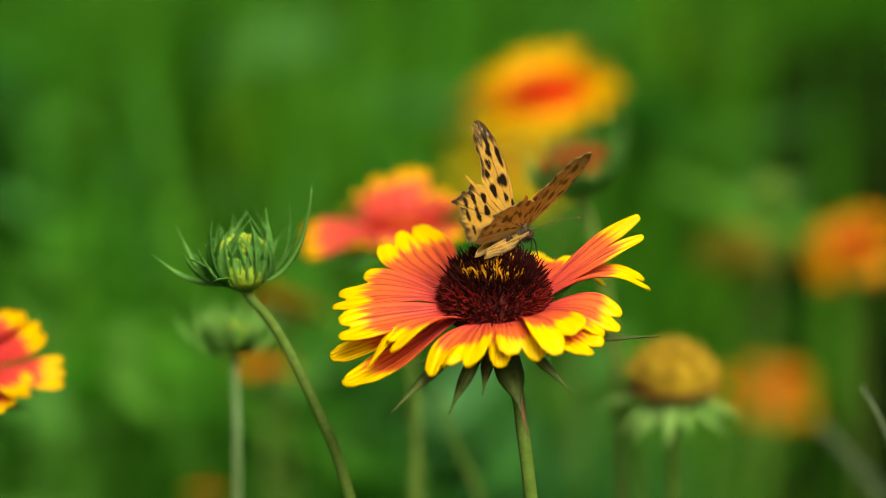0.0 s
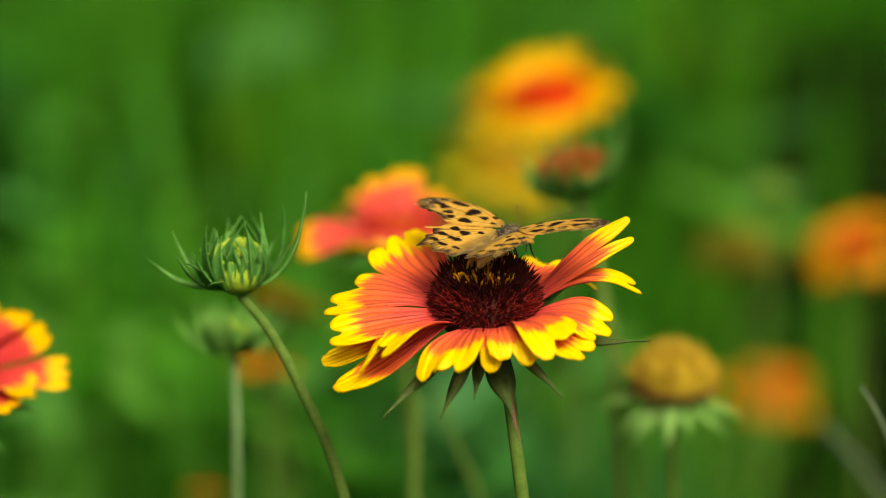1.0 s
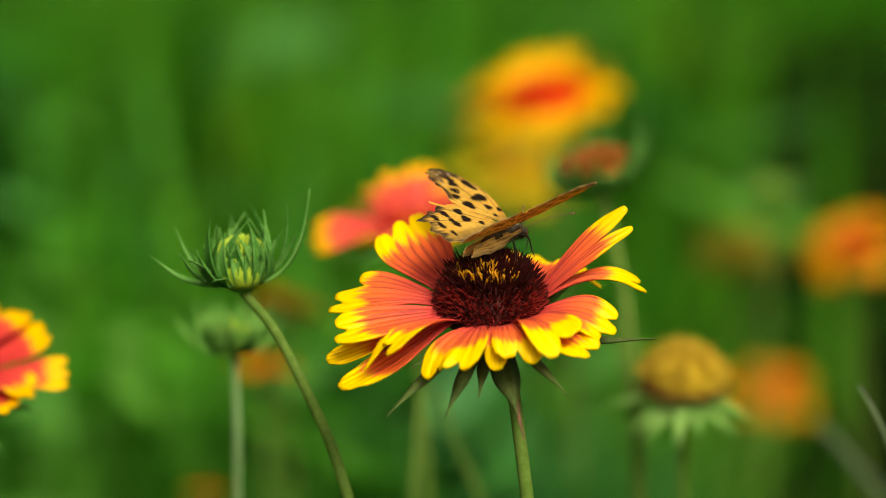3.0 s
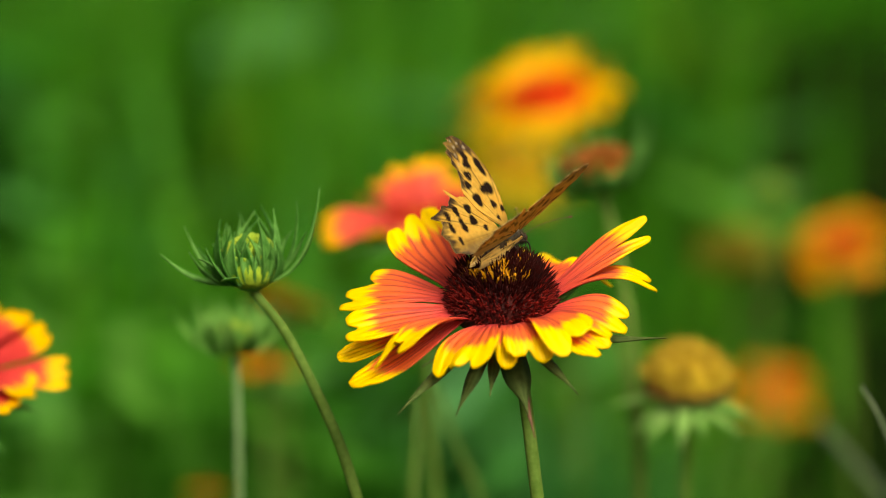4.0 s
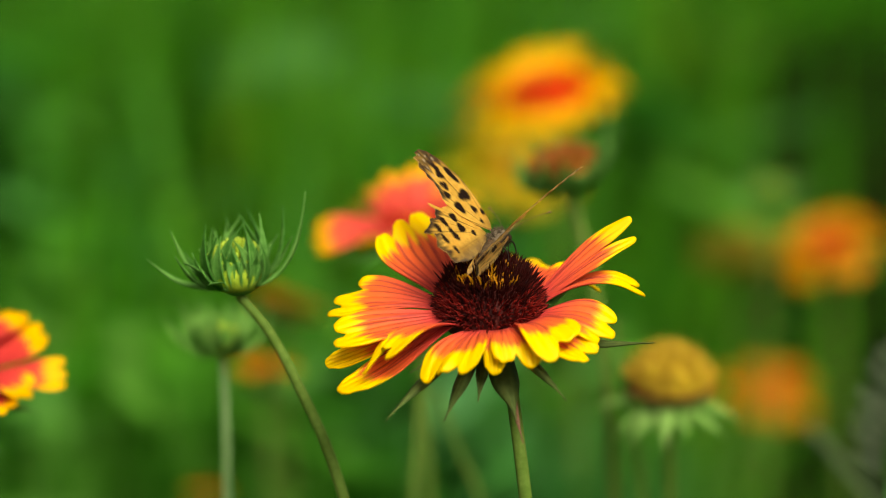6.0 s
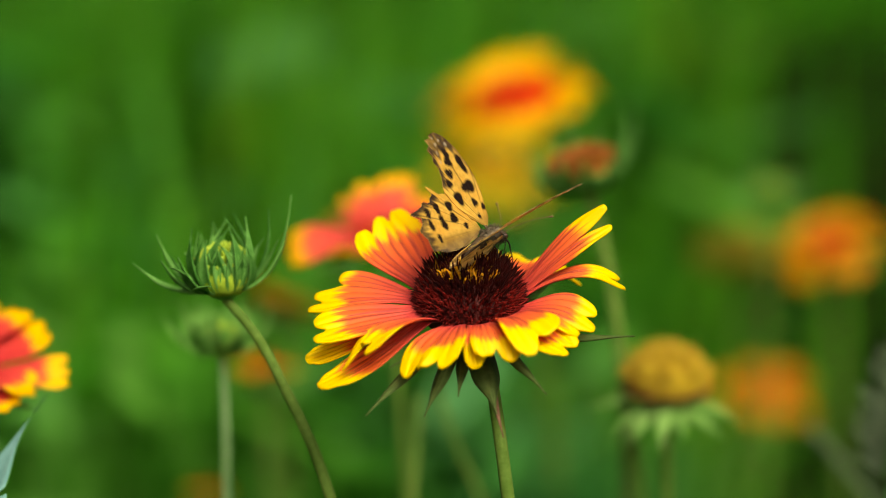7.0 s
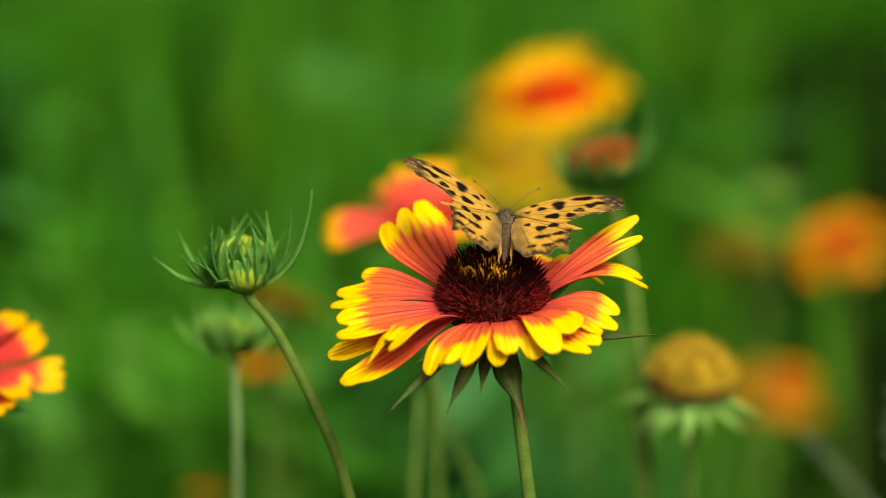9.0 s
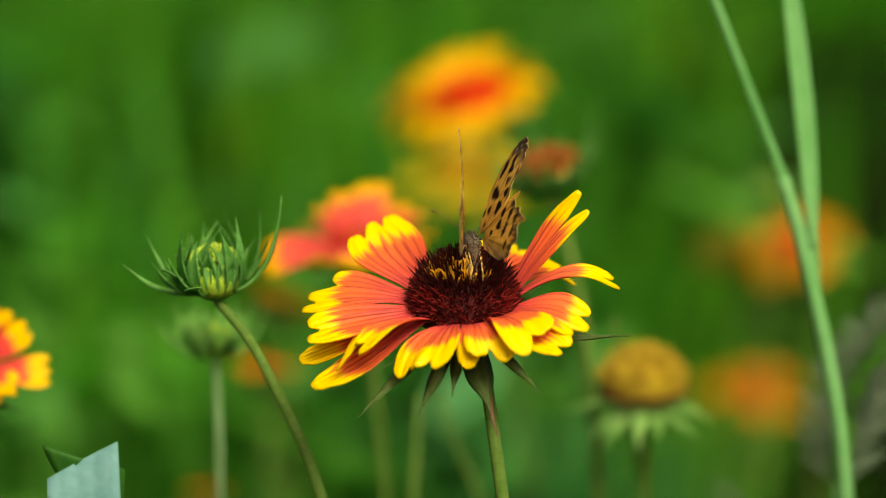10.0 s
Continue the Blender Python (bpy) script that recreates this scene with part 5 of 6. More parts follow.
def motions():
    # the butterfly turns on the disc and is carried by the flower
    walk(fly, [
        (0, pose(0.01466, 0.45858, 0.52571, 0.6, 1.3, -35.9)), (0.1, pose(0.01503, 0.45855, 0.52558, 1.4, 1.2, -36.5)),
        (0.2, pose(0.01445, 0.45840, 0.52479, 2.1, 1.2, -37.0)), (0.3, pose(0.01339, 0.45843, 0.52496, 2.9, 0.7, -36.7)),
        (0.4, pose(0.01279, 0.45837, 0.52457, 3.7, 0.3, -35.8)), (0.5, pose(0.01358, 0.45847, 0.52509, 4.4, -0.0, -37.0)),
        (0.6, pose(0.01530, 0.45848, 0.52532, 5.2, -0.4, -36.7)), (0.7, pose(0.01644, 0.45851, 0.52550, 5.9, -0.7, -36.7)),
        (0.8, pose(0.01670, 0.45854, 0.52550, 6.7, -0.9, -36.8)), (0.9, pose(0.01536, 0.45853, 0.52514, 7.5, -1.0, -37.4)),
        (1, pose(0.01301, 0.45852, 0.52494, 8.2, -1.1, -38.8)), (1.1, pose(0.01188, 0.45843, 0.52463, 8.2, -1.3, -38.5)),
        (1.2, pose(0.01145, 0.45843, 0.52462, 8.3, -1.5, -40.5)), (1.3, pose(0.01399, 0.45851, 0.52500, 8.3, -1.6, -41.2)),
        (1.4, pose(0.01551, 0.45850, 0.52536, 8.4, -1.5, -42.2)), (1.5, pose(0.01596, 0.45842, 0.52517, 8.4, -1.6, -41.1)),
        (1.6, pose(0.01494, 0.45850, 0.52553, 8.5, -1.8, -40.7)), (1.7, pose(0.01497, 0.45845, 0.52534, 8.5, -2.0, -42.1)),
        (1.8, pose(0.01539, 0.45858, 0.52584, 8.5, -2.1, -43.2)), (1.9, pose(0.01610, 0.45865, 0.52603, 8.6, -2.2, -42.9)),
        (2, pose(0.01561, 0.45860, 0.52572, 8.6, -2.3, -42.7)), (2.1, pose(0.01407, 0.45849, 0.52525, 8.7, -2.4, -43.6)),
        (2.2, pose(0.01334, 0.45847, 0.52532, 6.7, -2.5, -43.8)), (2.3, pose(0.01196, 0.45844, 0.52532, 4.8, -2.7, -44.6)),
        (2.4, pose(0.01279, 0.45847, 0.52557, 2.9, -2.5, -43.4)), (2.5, pose(0.01357, 0.45850, 0.52573, 0.9, -2.5, -45.6)),
        (2.6, pose(0.01510, 0.45847, 0.52552, 1.3, -2.5, -44.4)), (2.7, pose(0.01372, 0.45873, 0.52664, 1.6, -2.5, -44.1)),
        (3.8, pose(0.01254, 0.45819, 0.52386, 5.3, 1.0, -33.6)), (3.9, pose(0.01378, 0.45829, 0.52437, 5.5, 1.1, -33.3)),
        (4, pose(0.01332, 0.45840, 0.52470, 5.8, 0.9, -35.2)), (4.1, pose(0.01478, 0.45876, 0.52629, 6.0, 0.7, -29.3)),
        (4.2, pose(0.01396, 0.45872, 0.52619, 6.2, 0.4, -30.9)), (4.3, pose(0.01183, 0.45834, 0.52457, 6.6, 0.3, -34.2)),
        (4.4, pose(0.01148, 0.45849, 0.52518, 6.9, -0.0, -29.4)), (4.5, pose(0.00994, 0.45822, 0.52384, 7.3, -0.3, -27.7)),
        (4.6, pose(0.00906, 0.45841, 0.52485, 7.7, -0.7, -23.6)), (4.7, pose(0.01031, 0.45844, 0.52503, 8.0, -0.8, -24.2)),
        (4.8, pose(0.01149, 0.45853, 0.52546, 8.4, -0.8, -27.4)), (4.9, pose(0.01076, 0.45841, 0.52498, 8.7, -1.0, -32.8)),
        (5, pose(0.00973, 0.45825, 0.52431, 9.1, -1.1, -34.4)), (5.1, pose(0.00955, 0.45807, 0.52353, 9.2, -1.7, -35.1)),
        (5.2, pose(0.00820, 0.45818, 0.52403, 9.3, -2.2, -34.8)), (5.3, pose(0.00746, 0.45827, 0.52444, 9.4, -2.6, -34.0)),
        (5.4, pose(0.00719, 0.45836, 0.52489, 9.4, -2.6, -32.2)), (5.5, pose(0.00871, 0.45825, 0.52442, 9.5, -2.5, -30.5)),
        (5.6, pose(0.00974, 0.45830, 0.52442, 9.6, -2.6, -28.0)), (5.7, pose(0.01108, 0.45830, 0.52437, 9.7, -2.7, -23.0)),
        (6.8, pose(0.00847, 0.45815, 0.52317, 8.0, 5.3, -31.1)), (6.9, pose(0.00832, 0.45806, 0.52286, 7.9, 5.7, -31.9)),
        (7, pose(0.00930, 0.45850, 0.52483, 7.9, 5.4, -34.2)), (7.1, pose(0.00959, 0.45867, 0.52563, 7.9, 4.9, -32.9)),
        (7.2, pose(0.01088, 0.45841, 0.52465, 7.9, 4.0, -30.6)), (7.3, pose(0.01120, 0.45839, 0.52429, 7.9, 3.3, -26.4)),
        (7.4, pose(0.01025, 0.45825, 0.52408, 9.0, 2.7, -23.2)), (7.5, pose(0.00601, 0.45818, 0.52396, 10.0, 2.4, -20.2)),
        (7.6, pose(0.00436, 0.45830, 0.52447, 11.1, 2.1, -26.1)), (7.7, pose(0.00575, 0.45841, 0.52490, 12.2, 2.1, -22.9)),
        (7.8, pose(0.01002, 0.45878, 0.52651, 13.3, 2.7, -12.6)), (7.9, pose(0.01099, 0.45856, 0.52606, 13.5, 4.9, -6.7)),
        (8, pose(0.01264, 0.45867, 0.52676, 13.7, 7.0, -4.2)), (8.1, pose(0.01269, 0.45834, 0.52518, 13.8, 6.7, -3.0)),
        (8.2, pose(0.01258, 0.45830, 0.52489, 13.9, 6.5, -1.9)), (8.3, pose(0.01101, 0.45845, 0.52573, 14.0, 6.1, -1.5)),
        (8.4, pose(0.00952, 0.45861, 0.52651, 14.1, 5.7, -1.0)), (8.5, pose(0.00862, 0.45860, 0.52646, 14.2, 5.3, -0.5)),
        (8.6, pose(0.00905, 0.45845, 0.52602, 14.2, 5.1, -0.3)), (8.7, pose(0.01030, 0.45831, 0.52539, 14.3, 5.2, -0.5)),
        (8.8, pose(0.01126, 0.45840, 0.52559, 15.0, 5.7, -0.2)), (8.9, pose(0.01226, 0.45868, 0.52724, 15.7, 6.3, -0.4)),
        (9, pose(0.01293, 0.45885, 0.52781, 16.4, 7.0, 1.2)), (9.1, pose(0.01263, 0.45865, 0.52680, 17.1, 7.6, 5.1)),
        (9.2, pose(0.01242, 0.45840, 0.52566, 17.8, 7.9, 6.8)), (9.3, pose(0.01207, 0.45845, 0.52588, 18.5, 8.4, 8.3)),
        (9.4, pose(0.01153, 0.45833, 0.52514, 16.8, 7.9, 8.6)), (9.5, pose(0.00955, 0.45830, 0.52481, 15.2, 7.5, 8.2)),
        (9.6, pose(0.00758, 0.45800, 0.52324, 13.6, 6.7, 10.2)), (9.7, pose(0.00563, 0.45800, 0.52309, 11.9, 5.9, 10.3)),
        (9.8, pose(0.00564, 0.45801, 0.52329, 10.9, 6.3, 7.7)), (9.9, pose(0.00593, 0.45816, 0.52396, 9.8, 6.6, 11.2)),
        (10, pose(0.00586, 0.45800, 0.52347, 8.7, 6.8, 7.3))])
    # wing beats, in degrees above level
    for wing, turn, beats in ((fly_wings[0], 1, [
            (0, 65), (0.1, 45), (0.2, 27), (0.3, 13), (0.4, 23), (0.5, 43), (0.6, 64), (0.7, 65), (0.8, 50), (0.9, 31),
            (1, 9), (1.1, -0), (1.2, 5), (1.3, 22), (1.4, 50), (1.5, 73), (1.6, 76), (1.7, 68), (1.8, 51), (1.9, 34),
            (2, 17), (2.1, 1), (2.2, -2), (2.3, 4), (2.4, 18), (2.5, 42), (2.6, 62), (2.7, 45), (3, 24), (3.2, 4),
            (3.4, 26), (3.6, 55), (3.8, 64), (3.9, 64), (4, 52), (4.1, 38), (4.2, 40), (4.3, 50), (4.4, 38), (4.5, 23),
            (4.6, 3), (4.7, 4), (4.8, 8), (4.9, 20), (5, 35), (5.1, 59), (5.2, 53), (5.3, 46), (5.4, 37), (5.5, 47),
            (5.6, 17), (5.7, 5), (6, 46), (6.2, 66), (6.4, 42), (6.6, 62), (6.8, 92), (6.9, 73), (7, 50), (7.1, 39),
            (7.2, 61), (7.3, 88), (7.4, 77), (7.5, 61), (7.6, 42), (7.7, 28), (7.8, 25), (7.9, 57), (8, 75), (8.1, 64),
            (8.2, 37), (8.3, 13), (8.4, 14), (8.5, 33), (8.6, 57), (8.7, 58), (8.8, 36), (8.9, -0), (9, 23), (9.1, 42),
            (9.2, 68), (9.3, 74), (9.4, 73), (9.5, 61), (9.6, 70), (9.7, 89), (9.8, 84), (9.9, 63), (10, 79)]), (fly_wings[1], -1, [
            (0, 49), (0.1, 36), (0.2, 23), (0.3, 11), (0.4, 23), (0.5, 40), (0.6, 61), (0.7, 60), (0.8, 48), (0.9, 30),
            (1, 8), (1.1, -3), (1.2, 3), (1.3, 19), (1.4, 44), (1.5, 66), (1.6, 69), (1.7, 64), (1.8, 52), (1.9, 36),
            (2, 18), (2.1, 1), (2.2, -4), (2.3, 3), (2.4, 21), (2.5, 44), (2.6, 62), (2.7, 58), (3, 27), (3.2, 7),
            (3.4, 28), (3.6, 54), (3.8, 55), (3.9, 56), (4, 44), (4.1, 36), (4.2, 37), (4.3, 44), (4.4, 40), (4.5, 24),
            (4.6, -1), (4.7, -3), (4.8, 2), (4.9, 11), (5, 29), (5.1, 63), (5.2, 65), (5.3, 55), (5.4, 37), (5.5, 36),
            (5.6, 7), (5.7, -4), (6, 40), (6.2, 63), (6.4, 39), (6.6, 54), (6.8, 64), (6.9, 58), (7, 36), (7.1, 33),
            (7.2, 54), (7.3, 85), (7.4, 84), (7.5, 64), (7.6, 41), (7.7, 34), (7.8, 16), (7.9, 48), (8, 70), (8.1, 57),
            (8.2, 32), (8.3, 12), (8.4, 14), (8.5, 41), (8.6, 71), (8.7, 71), (8.8, 40), (8.9, 1), (9, 13), (9.1, 34),
            (9.2, 57), (9.3, 65), (9.4, 58), (9.5, 35), (9.6, 35), (9.7, 49), (9.8, 53), (9.9, 43), (10, 71)])):
        x, y, z = wing.location
        walk(wing, [(t, pose(x, y, z, 0, turn * a, turn * np.interp(t, (2.7, 3.8, 7.3, 7.8), (6, 0, 0, -7)) * math.sin(radians(a)) ** 2)) for t, a in beats])
    # the hindwings slide forward under the forewings, in degrees
    for hind, side in zip(fly_hindwings, (-1, 1)):
        walk(hind, [(t, pose(0, 0, 0, 0, 0, side * a)) for t, a in ((0, 0), (5.7, 0), (6.8, 3), (7.4, 3), (7.8, 4), (8.3, 5), (10, 8))])
    sway(main_flower, MAIN_BASE, [
        (0, 0, 0), (0.1, -0.01, -0.2), (0.2, -0.06, -0.3), (0.3, -0.11, -0.5), (0.4, -0.21, -0.6), (0.5, -0.18, -0.8), (0.6, -0.06, -0.8), (0.7, 0.05, -0.8),
        (0.8, 0.04, -0.8), (0.9, -0.01, -0.8), (1, -0.2, -0.8), (1.1, -0.28, -0.7), (1.2, -0.2, -0.7), (1.3, -0.06, -0.6), (1.4, 0.02, -0.5), (1.5, -0.03, -0.5),
        (1.6, -0.16, -0.4), (1.7, -0.15, -0.4), (1.8, -0.11, -0.4), (1.9, -0.03, -0.4), (2, 0, -0.3), (2.1, 0.04, -0.4), (2.2, -0.03, -0.5), (2.3, -0.11, -0.6),
        (2.4, -0.18, -0.6), (2.5, -0.1, -0.7), (2.6, -0.01, -0.5), (2.7, -0.09, -0.2), (3.8, -0.03, -1.7), (3.9, 0.03, -1.4), (4, 0.16, -0.4), (4.1, 0.16, 0.3),
        (4.2, 0.08, 0.6), (4.3, -0.08, -0.5), (4.4, -0.25, -0.6), (4.5, -0.35, -1.4), (4.6, -0.31, -0.3), (4.7, -0.18, 0.1), (4.8, -0.08, 0.5), (4.9, -0.09, 0),
        (5, -0.26, -1), (5.1, -0.42, -1.5), (5.2, -0.51, -1.3), (5.3, -0.57, -0.9), (5.4, -0.58, -0.7), (5.5, -0.44, -1.7), (5.6, -0.32, -1.2), (5.7, -0.05, -1.3),
        (6.8, -0.55, -0.6), (6.9, -0.58, -0.1), (7, -0.57, 0.3), (7.1, -0.49, 0.7), (7.2, -0.39, 0.9), (7.3, -0.42, 0.2), (7.4, -0.48, -0.5), (7.5, -0.74, -0.8),
        (7.6, -0.78, -0.5), (7.7, -0.55, 0), (7.8, -0.25, 0.6), (7.9, -0.16, 1.2), (8, -0.1, 1.6), (8.1, -0.08, -0.7), (8.2, -0.09, -2.1), (8.3, -0.23, -1.7),
        (8.4, -0.39, -1.2), (8.5, -0.44, -0.7), (8.6, -0.39, -0.2), (8.7, -0.19, -0.7), (8.8, -0.03, -1.2), (8.9, -0.04, -0.5), (9, -0.05, 0.3), (9.1, -0.06, 0.6),
        (9.2, -0.08, 0.7), (9.3, -0.13, 0.7), (9.4, -0.21, 0.6), (9.5, -0.45, 0.7), (9.6, -0.68, -0.5), (9.7, -0.7, -0.3), (9.8, -0.69, 0), (9.9, -0.71, 0.2),
        (10, -0.71, 0.5)])
    sway(near_bud, (0.014, 0.478, 0.0), [
        (0, 0, 0), (0.5, -0.09, -0.7), (1, -0.12, -0.7), (1.5, 0, -0.1), (2, 0, -0.4), (2.5, -0.08, -0.7), (2.7, -0.08, -0.2), (4, 0.18, -0.1),
        (4.5, -0.2, -1.4), (5, -0.14, -1.1), (5.5, -0.36, -1.2), (5.7, -0.12, -1.1), (6.8, -0.39, 0.2), (7, -0.47, -1.2), (7.5, -0.57, -2), (8, 0, -0.2),
        (8.5, -0.26, -1.3), (9, 0.01, -0.5), (9.5, -0.47, -1.7), (10, -0.69, -1.3)])
    sway(far_bud, (-0.044, 0.57, 0.0), [
        (0, 0, 0), (2.5, 0, 0), (4, 0.05, 0), (4.5, -0.26, -0.3), (5, -0.21, 0), (5.5, -0.32, -0.4), (7, -0.34, -0.1), (7.5, -0.39, -0.4),
        (8, -0.1, -0.3), (8.5, -0.47, -0.6), (9, 0, 0), (9.5, -0.39, -0.3), (10, -0.55, -0.6)])
    sway(side_flower, (-0.150, 0.51, 0), [
        (0, 0, 0), (0.5, 0.06, -0.1), (1, 0.14, 0), (1.5, 0.06, -0.1), (2, 0.06, -0.1), (2.5, 0.09, 0), (4, 0.14, 0), (4.5, 0, 0),
        (5, -0.14, -0.4), (5.5, -0.31, -0.9), (5.7, 0.15, 0), (6.8, -0.35, -1.2), (7, 0.14, 0.4), (7.5, -0.49, -0.5), (8, -0.64, -1.3), (8.5, -0.71, -1.7),
        (9, 0, -0.4), (9.5, -0.6, -1.4), (10, -0.38, 0)])
    sway(mid_flower, (0.02, 0.62, 0), [
        (0, 0, 0), (0.5, 0.57, 2.7), (1, -0.17, 0), (1.5, 0.31, 1.4), (2, 0.21, 1.1), (2.5, 0.29, 1.1), (3.8, 0.36, 2), (4, 0.57, 2.6),
        (4.5, 0.03, 0.8), (5, -0.28, 0.9), (5.5, -0.21, 0), (5.7, 0.4, 0.9), (7, -0.45, -1.4), (7.5, -1.14, -3.6), (8, -0.34, 0.2), (8.5, -0.29, 0.6),
        (9, 0.69, 2.1), (9.5, -0.95, -1.4), (10, -1.22, -3.2)])
    sway(top_flower, (0.085, 0.90, 0), [
        (0, 0, 0), (0.5, 0, -0.9), (1, 0.05, -0.9), (2.5, 0, -0.9), (4, 0.05, -0.9), (4.5, -0.73, 0.6), (5, -1.12, 2.6), (5.5, 0.68, -0.9),
        (5.7, 0.12, 0.6), (6.8, 0.1, 0), (7, -1.29, 0), (7.5, -1.38, 1.7), (8, -1.21, 2.2), (8.4, -0.87, 1.7), (8.7, 0.97, -1.1), (9, 0.34, -0.6),
        (9.3, -1.87, 1.1), (9.5, -2.43, 1.7), (9.8, -2.31, 2.2), (10, -3.4, 3.2)])
    sway(mass_flower, (0.07, 1.07, 0), [
        (0, 0, 0), (0.5, 0.66, 0), (1, -0.17, 0), (1.5, 0.33, 0), (2.5, 0.27, 0), (4, 0.17, 0), (4.5, -0.66, 0), (5, -0.99, 0),
        (5.5, 0.17, 0), (7, -0.99, 0), (7.5, -1.66, 0), (8, -0.99, 0), (8.5, -0.66, 0), (9, 0.33, 0), (9.5, -1.99, 0), (10, -2.65, 0)])
    sway(spent, (0.068, 0.60, 0.0), [
        (0, 0, 0), (0.5, 0.52, -0.3), (1, 0, -0.1), (1.5, 0.36, -0.1), (2, 0.21, -0.3), (2.5, 0.25, -0.1), (4, 0.43, -0.3), (4.5, 0, -0.3),
        (5, -0.07, -0.6), (5.5, -0.09, -0.4), (7, -0.2, -0.4), (7.5, -0.95, -0.7), (8, -0.46, -0.9), (8.5, -0.32, -0.9), (9, 0.61, 0.4), (9.5, -0.57, -1.2),
        (10, -0.96, -0.7)])
    sway(red_bud, (0.066, 0.62, 0.0), [
        (0, 0, 0), (0.5, 0.96, -0.9), (1, -0.05, -0.9), (1.5, 0.71, -0.5), (2, 0.47, -0.6), (2.5, 0.54, -0.6), (4, 0.64, -0.5), (4.5, -0.17, -1.5),
        (5, 0, -1.5), (5.5, -0.05, -0.8), (6.8, -0.71, 0.8), (7, 0.24, -0.3), (7.5, -1.08, -2), (8, -0.2, -1.5), (8.5, 0.07, -3), (9, 0.85, 1.2),
        (9.5, -0.54, -2.3), (9.6, -1.01, -1.5), (10, -0.85, 0)])
    sway(edge_flower, (0.215, 1.04, 0), [
        (0, 0, 0), (2.5, 0.07, 0), (4, -0.74, 0.8), (4.5, -1.52, 0), (5, -1.18, 0), (5.5, -1.55, 0.8), (7, -1.58, 1.3), (7.5, -2.36, 2),
        (8, 0.1, 0), (8.5, 0.67, -1.3), (9, -0.91, 1.3), (9.5, -2.53, 1.3), (10, -3.7, 2.5)])
    sway(low_flower, (0.20, 1.32, 0), [
        (0, 0, 0), (2.5, 0, 0), (4, 0, 0), (4.5, -0.34, -19.3), (5, -0.34, -2.6), (5.5, 0, 0), (7, -0.55, 0), (7.5, -0.55, 0),
        (8, -0.34, 0), (9, 0.68, 0), (9.5, -1.03, 0), (10, -1.71, 0)])
    sway(thin_stalk, (0.112, 0.545, 0.0), [
        (0, 5.18, 0), (2.7, 4.92, 0), (5, 4.66, 0), (5.7, 4.28, 0), (7, 4.28, 0), (7.3, 3.69, 0), (7.4, 3.2, 0), (7.5, 2.34, 0),
        (7.6, 2.3, 0), (7.7, 2.4, 0), (7.8, 2.5, 0), (8, 4.28, 0), (8.5, 4.66, 0), (9.3, 4.53, 0), (9.5, 3.76, 0), (9.6, 3.11, 0),
        (9.7, 2.57, 0), (9.8, 1.38, 0), (9.9, 0.55, 0), (10, 0, 0)])
    sway(broad_stalk, (0.115, 0.555, 0.0), [
        (0, 3.86, 0), (2.7, 3.73, 0), (5, 3.61, 0), (5.7, 3.22, 0), (7.3, 3.22, 0), (7.5, 2.45, 0), (7.6, 2.06, 0), (7.8, 2.45, 0),
        (8, 3.35, 0), (9.3, 3.35, 0), (9.6, 2.58, 0), (9.7, 1.92, 0), (9.8, 1.24, 0), (9.9, 0.41, 0), (10, 0, 0)])
    sway(fox, (0.112, 0.56, 0.0), [
        (0, 3.53, 0), (2.7, 3.53, 0), (4, 3.35, 0), (5, 2.47, 0), (5.5, 1.06, 0), (5.7, 1.59, 0), (7, 1.77, 0), (7.5, 0.8, 0),
        (7.8, 0.67, 0), (8, 0.74, 0), (8.5, 2.3, 0), (9.3, 2.65, 0), (9.5, 1.59, 0), (9.8, 0.18, 0), (10, 0, 0)])
    sway(twig, (0.205, 0.74, 0.0), [
        (0, 0, 0), (0.5, 0.25, 0), (1, 0.13, 0), (2.5, 0, 0), (4, 0, 0), (4.5, -0.13, 0), (5, -0.5, 0), (5.5, -2.38, 0),
        (5.7, -0.5, 0), (7, -0.5, 0), (7.5, -1.75, -9.2), (8, -1.5, -3.7), (8.5, -0.75, 0), (9, -0.75, -1.8), (9.5, -1.5, -1.8), (10, -4.74, -12.8)])
    sway(brown_twig, (0.148, 0.52, 0.0), [
        (0, 0, 0), (1, 0, 0), (2.5, -0.07, 0), (4, 0, 0), (5, 0.3, 0), (5.5, 0.89, 0), (7, 0.59, 0), (8, 1.77, 0),
        (10, 2.07, 0)])
    sway(pale_leaf, (-0.16, 2.04, 0.0), [
        (0, 0, 0), (1, -1.49, -2.5), (2.5, 0.37, 0), (4, -1.49, 5), (4.5, -6.7, 17.4), (5, -4.48, 14.9), (5.5, 4.48, -29.8), (5.7, 2.24, -19.8),
        (7, -0.75, -9.9), (7.5, 2.99, -5), (8, 1.87, 2.5), (9, 4.48, -34.7), (10, -1.12, -5)])
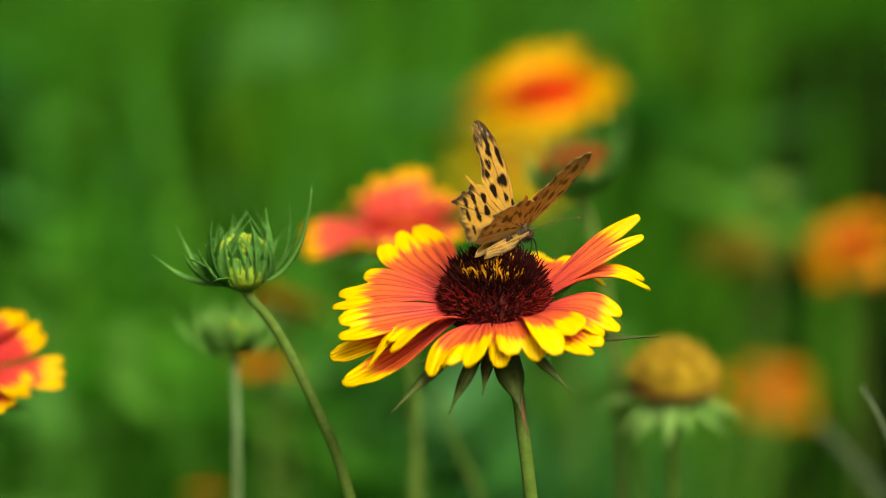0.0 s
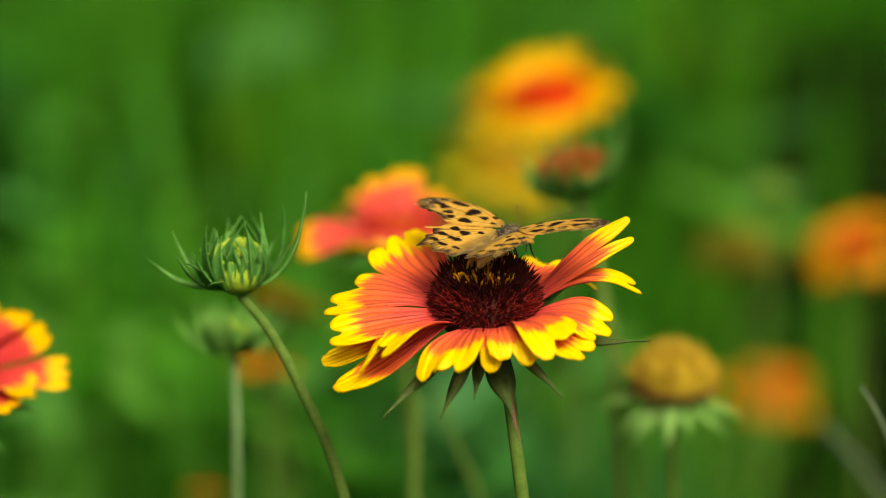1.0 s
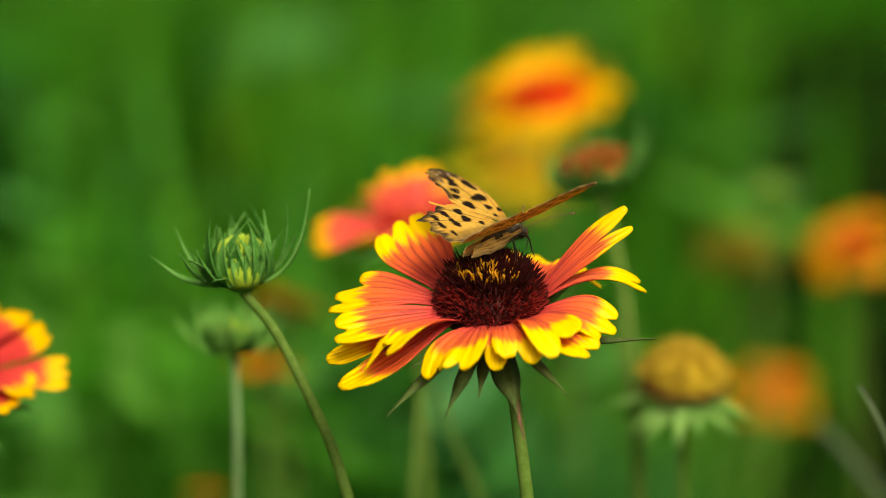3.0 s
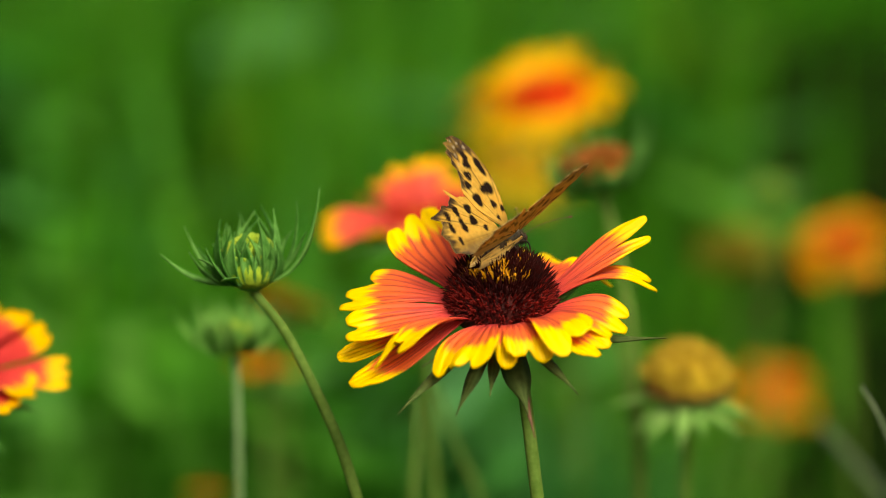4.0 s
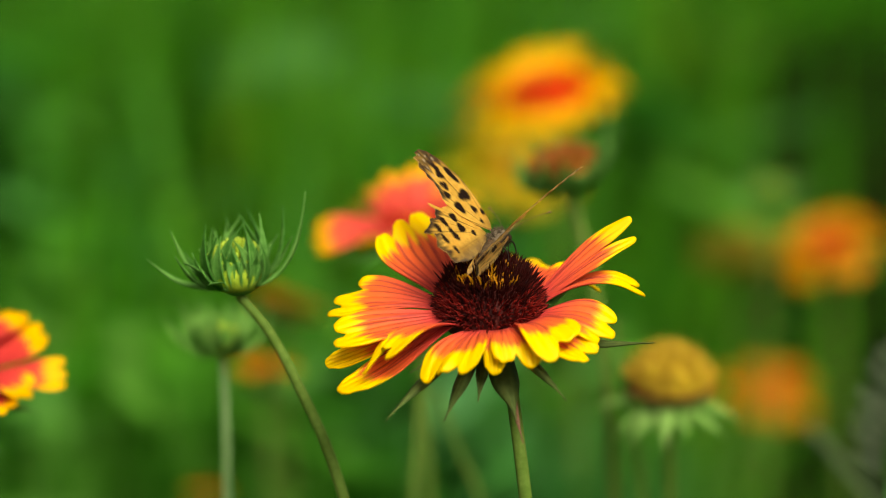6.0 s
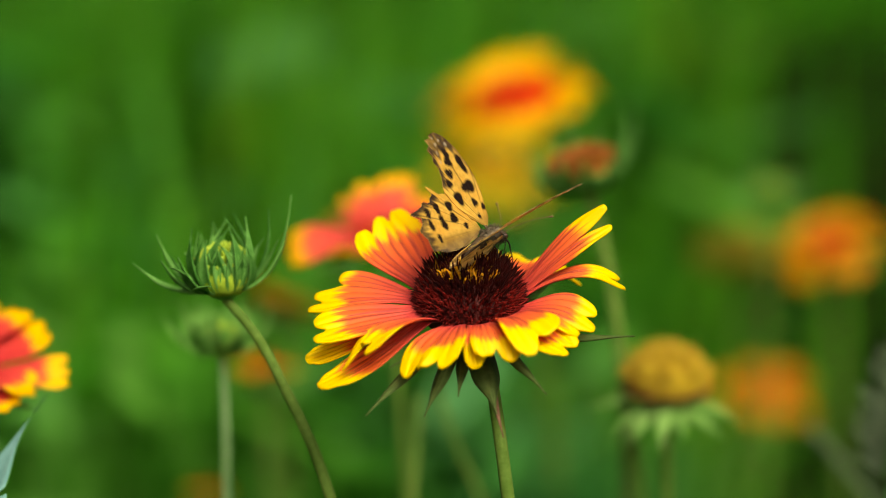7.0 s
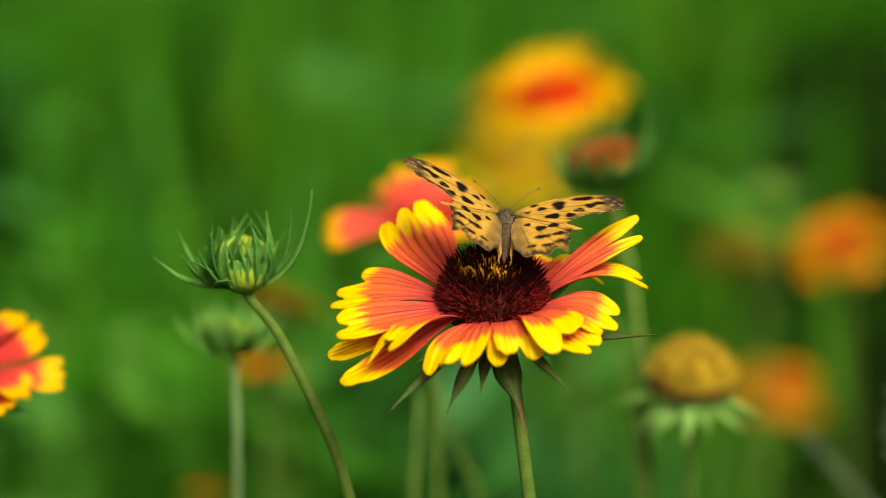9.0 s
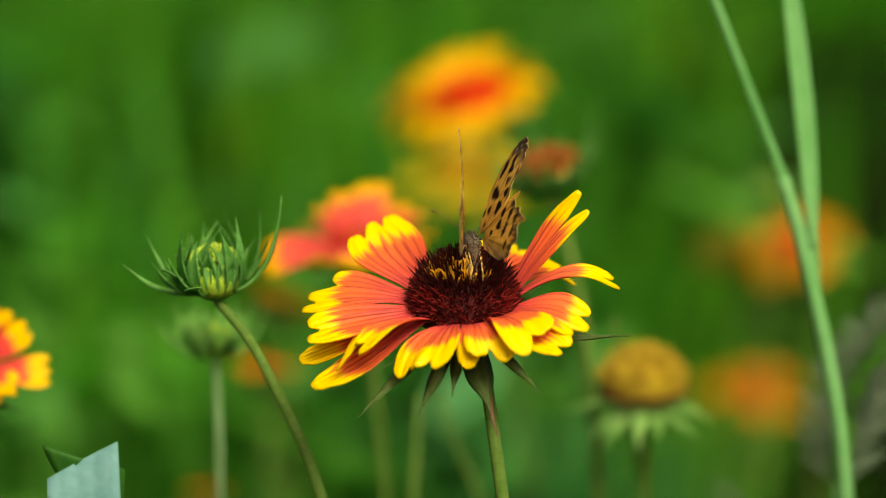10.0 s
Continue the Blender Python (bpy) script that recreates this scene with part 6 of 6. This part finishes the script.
    sway(leaf, LEAF_BASE, [
        (0, -0.86, -21.2), (0.4, -1, -17.6), (0.5, -1.11, -5.7), (0.6, -1.2, -5.1), (0.7, -0.86, -17.6), (1.7, 0.14, -17.6), (1.8, -0.03, -2.6), (1.9, -0.11, -4.5),
        (2, -0.2, -1.8), (2.1, -0.19, -1.9), (2.2, -0.14, -16.4), (2.7, -0.14, -21.2), (4.2, -0.29, -17.6), (4.4, -0.24, -2.9), (4.5, 0, 0), (4.6, 0.36, 0.4),
        (4.7, 0.46, -0.1), (4.9, -0.37, -2.9), (5, -0.5, -6), (5.1, -0.43, -17.6), (6.8, -3.57, -20), (7, -4.35, -8.7), (7.1, -2.69, 1.4), (7.2, -2.17, 1.4),
        (7.3, -2.07, -1.5), (7.5, -2.14, -17.6), (8.4, -1.43, -17.6), (8.5, -1.4, -6.2), (8.6, -1.17, -4.5), (8.7, -1.07, -3.6), (8.8, -1.57, -17.6), (9.6, -2.86, -17.6),
        (9.8, -2.64, -1), (9.9, -1.83, 4.4), (10, -1.5, 2.4)])
    # the leaf tip turns on its fold, in degrees
    walk(leaf_tip, [(t, leaf_fold @ pose(0, 0, 0, a, 0, 0) @ pose(0, 0, 0, 0, -48 * smoothstep(t, 9.9, 10.0), 0)) for t, a in (
        (0, -158), (4.2, -150), (4.5, -142), (5.0, -150), (5.7, -150), (6.7, -110), (7.0, -66), (7.1, 0), (7.2, -30), (7.3, -100), (7.5, -145), (8.7, -155), (9.6, -140), (9.8, -104), (9.9, -108), (10.0, -174))])
    # three petals are lifted by gusts, in degrees
    for index, gusts in ((12, [
            (0, -0.1), (0.1, 0.3), (0.2, 0.3), (0.3, 0.3), (0.4, 0), (0.5, 0.4), (0.6, 1.2), (0.7, 1.5), (0.8, 1.5), (0.9, 1.5),
            (1, 1.2), (1.1, 1.6), (1.2, 1.5), (1.3, 1.4), (1.4, 1.2), (1.5, 0.5), (1.6, 0.2), (1.7, 0.5), (1.8, 0.4), (1.9, 0.4),
            (2, 0.6), (2.1, 0.7), (2.2, 0.9), (2.3, 0.4), (2.4, 0.3), (2.5, 0.4), (2.6, 0.4), (2.7, 8.2), (3.8, 3.8), (3.9, -0.3),
            (4, 0.1), (4.1, 2.2), (4.2, 1.1), (4.3, 2.7), (4.4, 2.7), (4.5, 8.5), (4.6, 6.8), (4.7, 6.2), (4.8, 6.4), (4.9, 8.8),
            (5, 8.5), (5.1, 9.9), (5.2, 14), (5.3, 19.6), (5.4, 12.3), (5.5, 0.6), (5.6, -10), (5.7, -3.5), (6.8, 10.9), (6.9, 15.3),
            (7, 7.2), (7.1, 14.1), (7.2, 9.7), (7.3, 11.7), (7.4, 16.4), (7.5, 15.5), (7.6, 12.8), (7.7, 12.5), (7.8, 11.2), (7.9, 7.3),
            (8, 7.2), (8.1, 7.4), (8.2, 8.3), (8.3, 8.5), (8.4, 7.2), (8.5, 7.2), (8.6, 3.2), (8.7, -0.2), (8.8, -2.7), (8.9, -1.9),
            (9, -1.4), (9.1, -1.4), (9.2, -1.1), (9.3, 1.4), (9.4, 10), (9.5, 13.9), (9.6, 13.7), (9.7, 21.8), (9.8, 24.6), (9.9, 11.2),
            (10, 20.7)]),
                         (0, [
            (0, 0), (2.6, 0), (2.7, 7), (3.8, 10.5), (4, 12), (4.5, 12), (5, 12.2), (5.5, 11.8), (5.7, 12.5), (7, 11.5),
            (7.5, 12.8), (8, 8), (8.5, 10.5), (9, 15.5), (9.3, 16), (9.5, 18), (9.8, 10), (10, 7.5)]),
                         (16, [(0, 0), (7.2, 0), (7.4, 14), (7.6, 4), (9.2, 0), (9.4, 24), (9.5, 46), (9.6, 40), (9.8, 16), (10.0, 6)])):
        part, m = main_petals[index]
        walk(part, [(t, m @ pose(0, 0, 0, 0, -1.1 * a, 0)) for t, a in gusts])


motions()
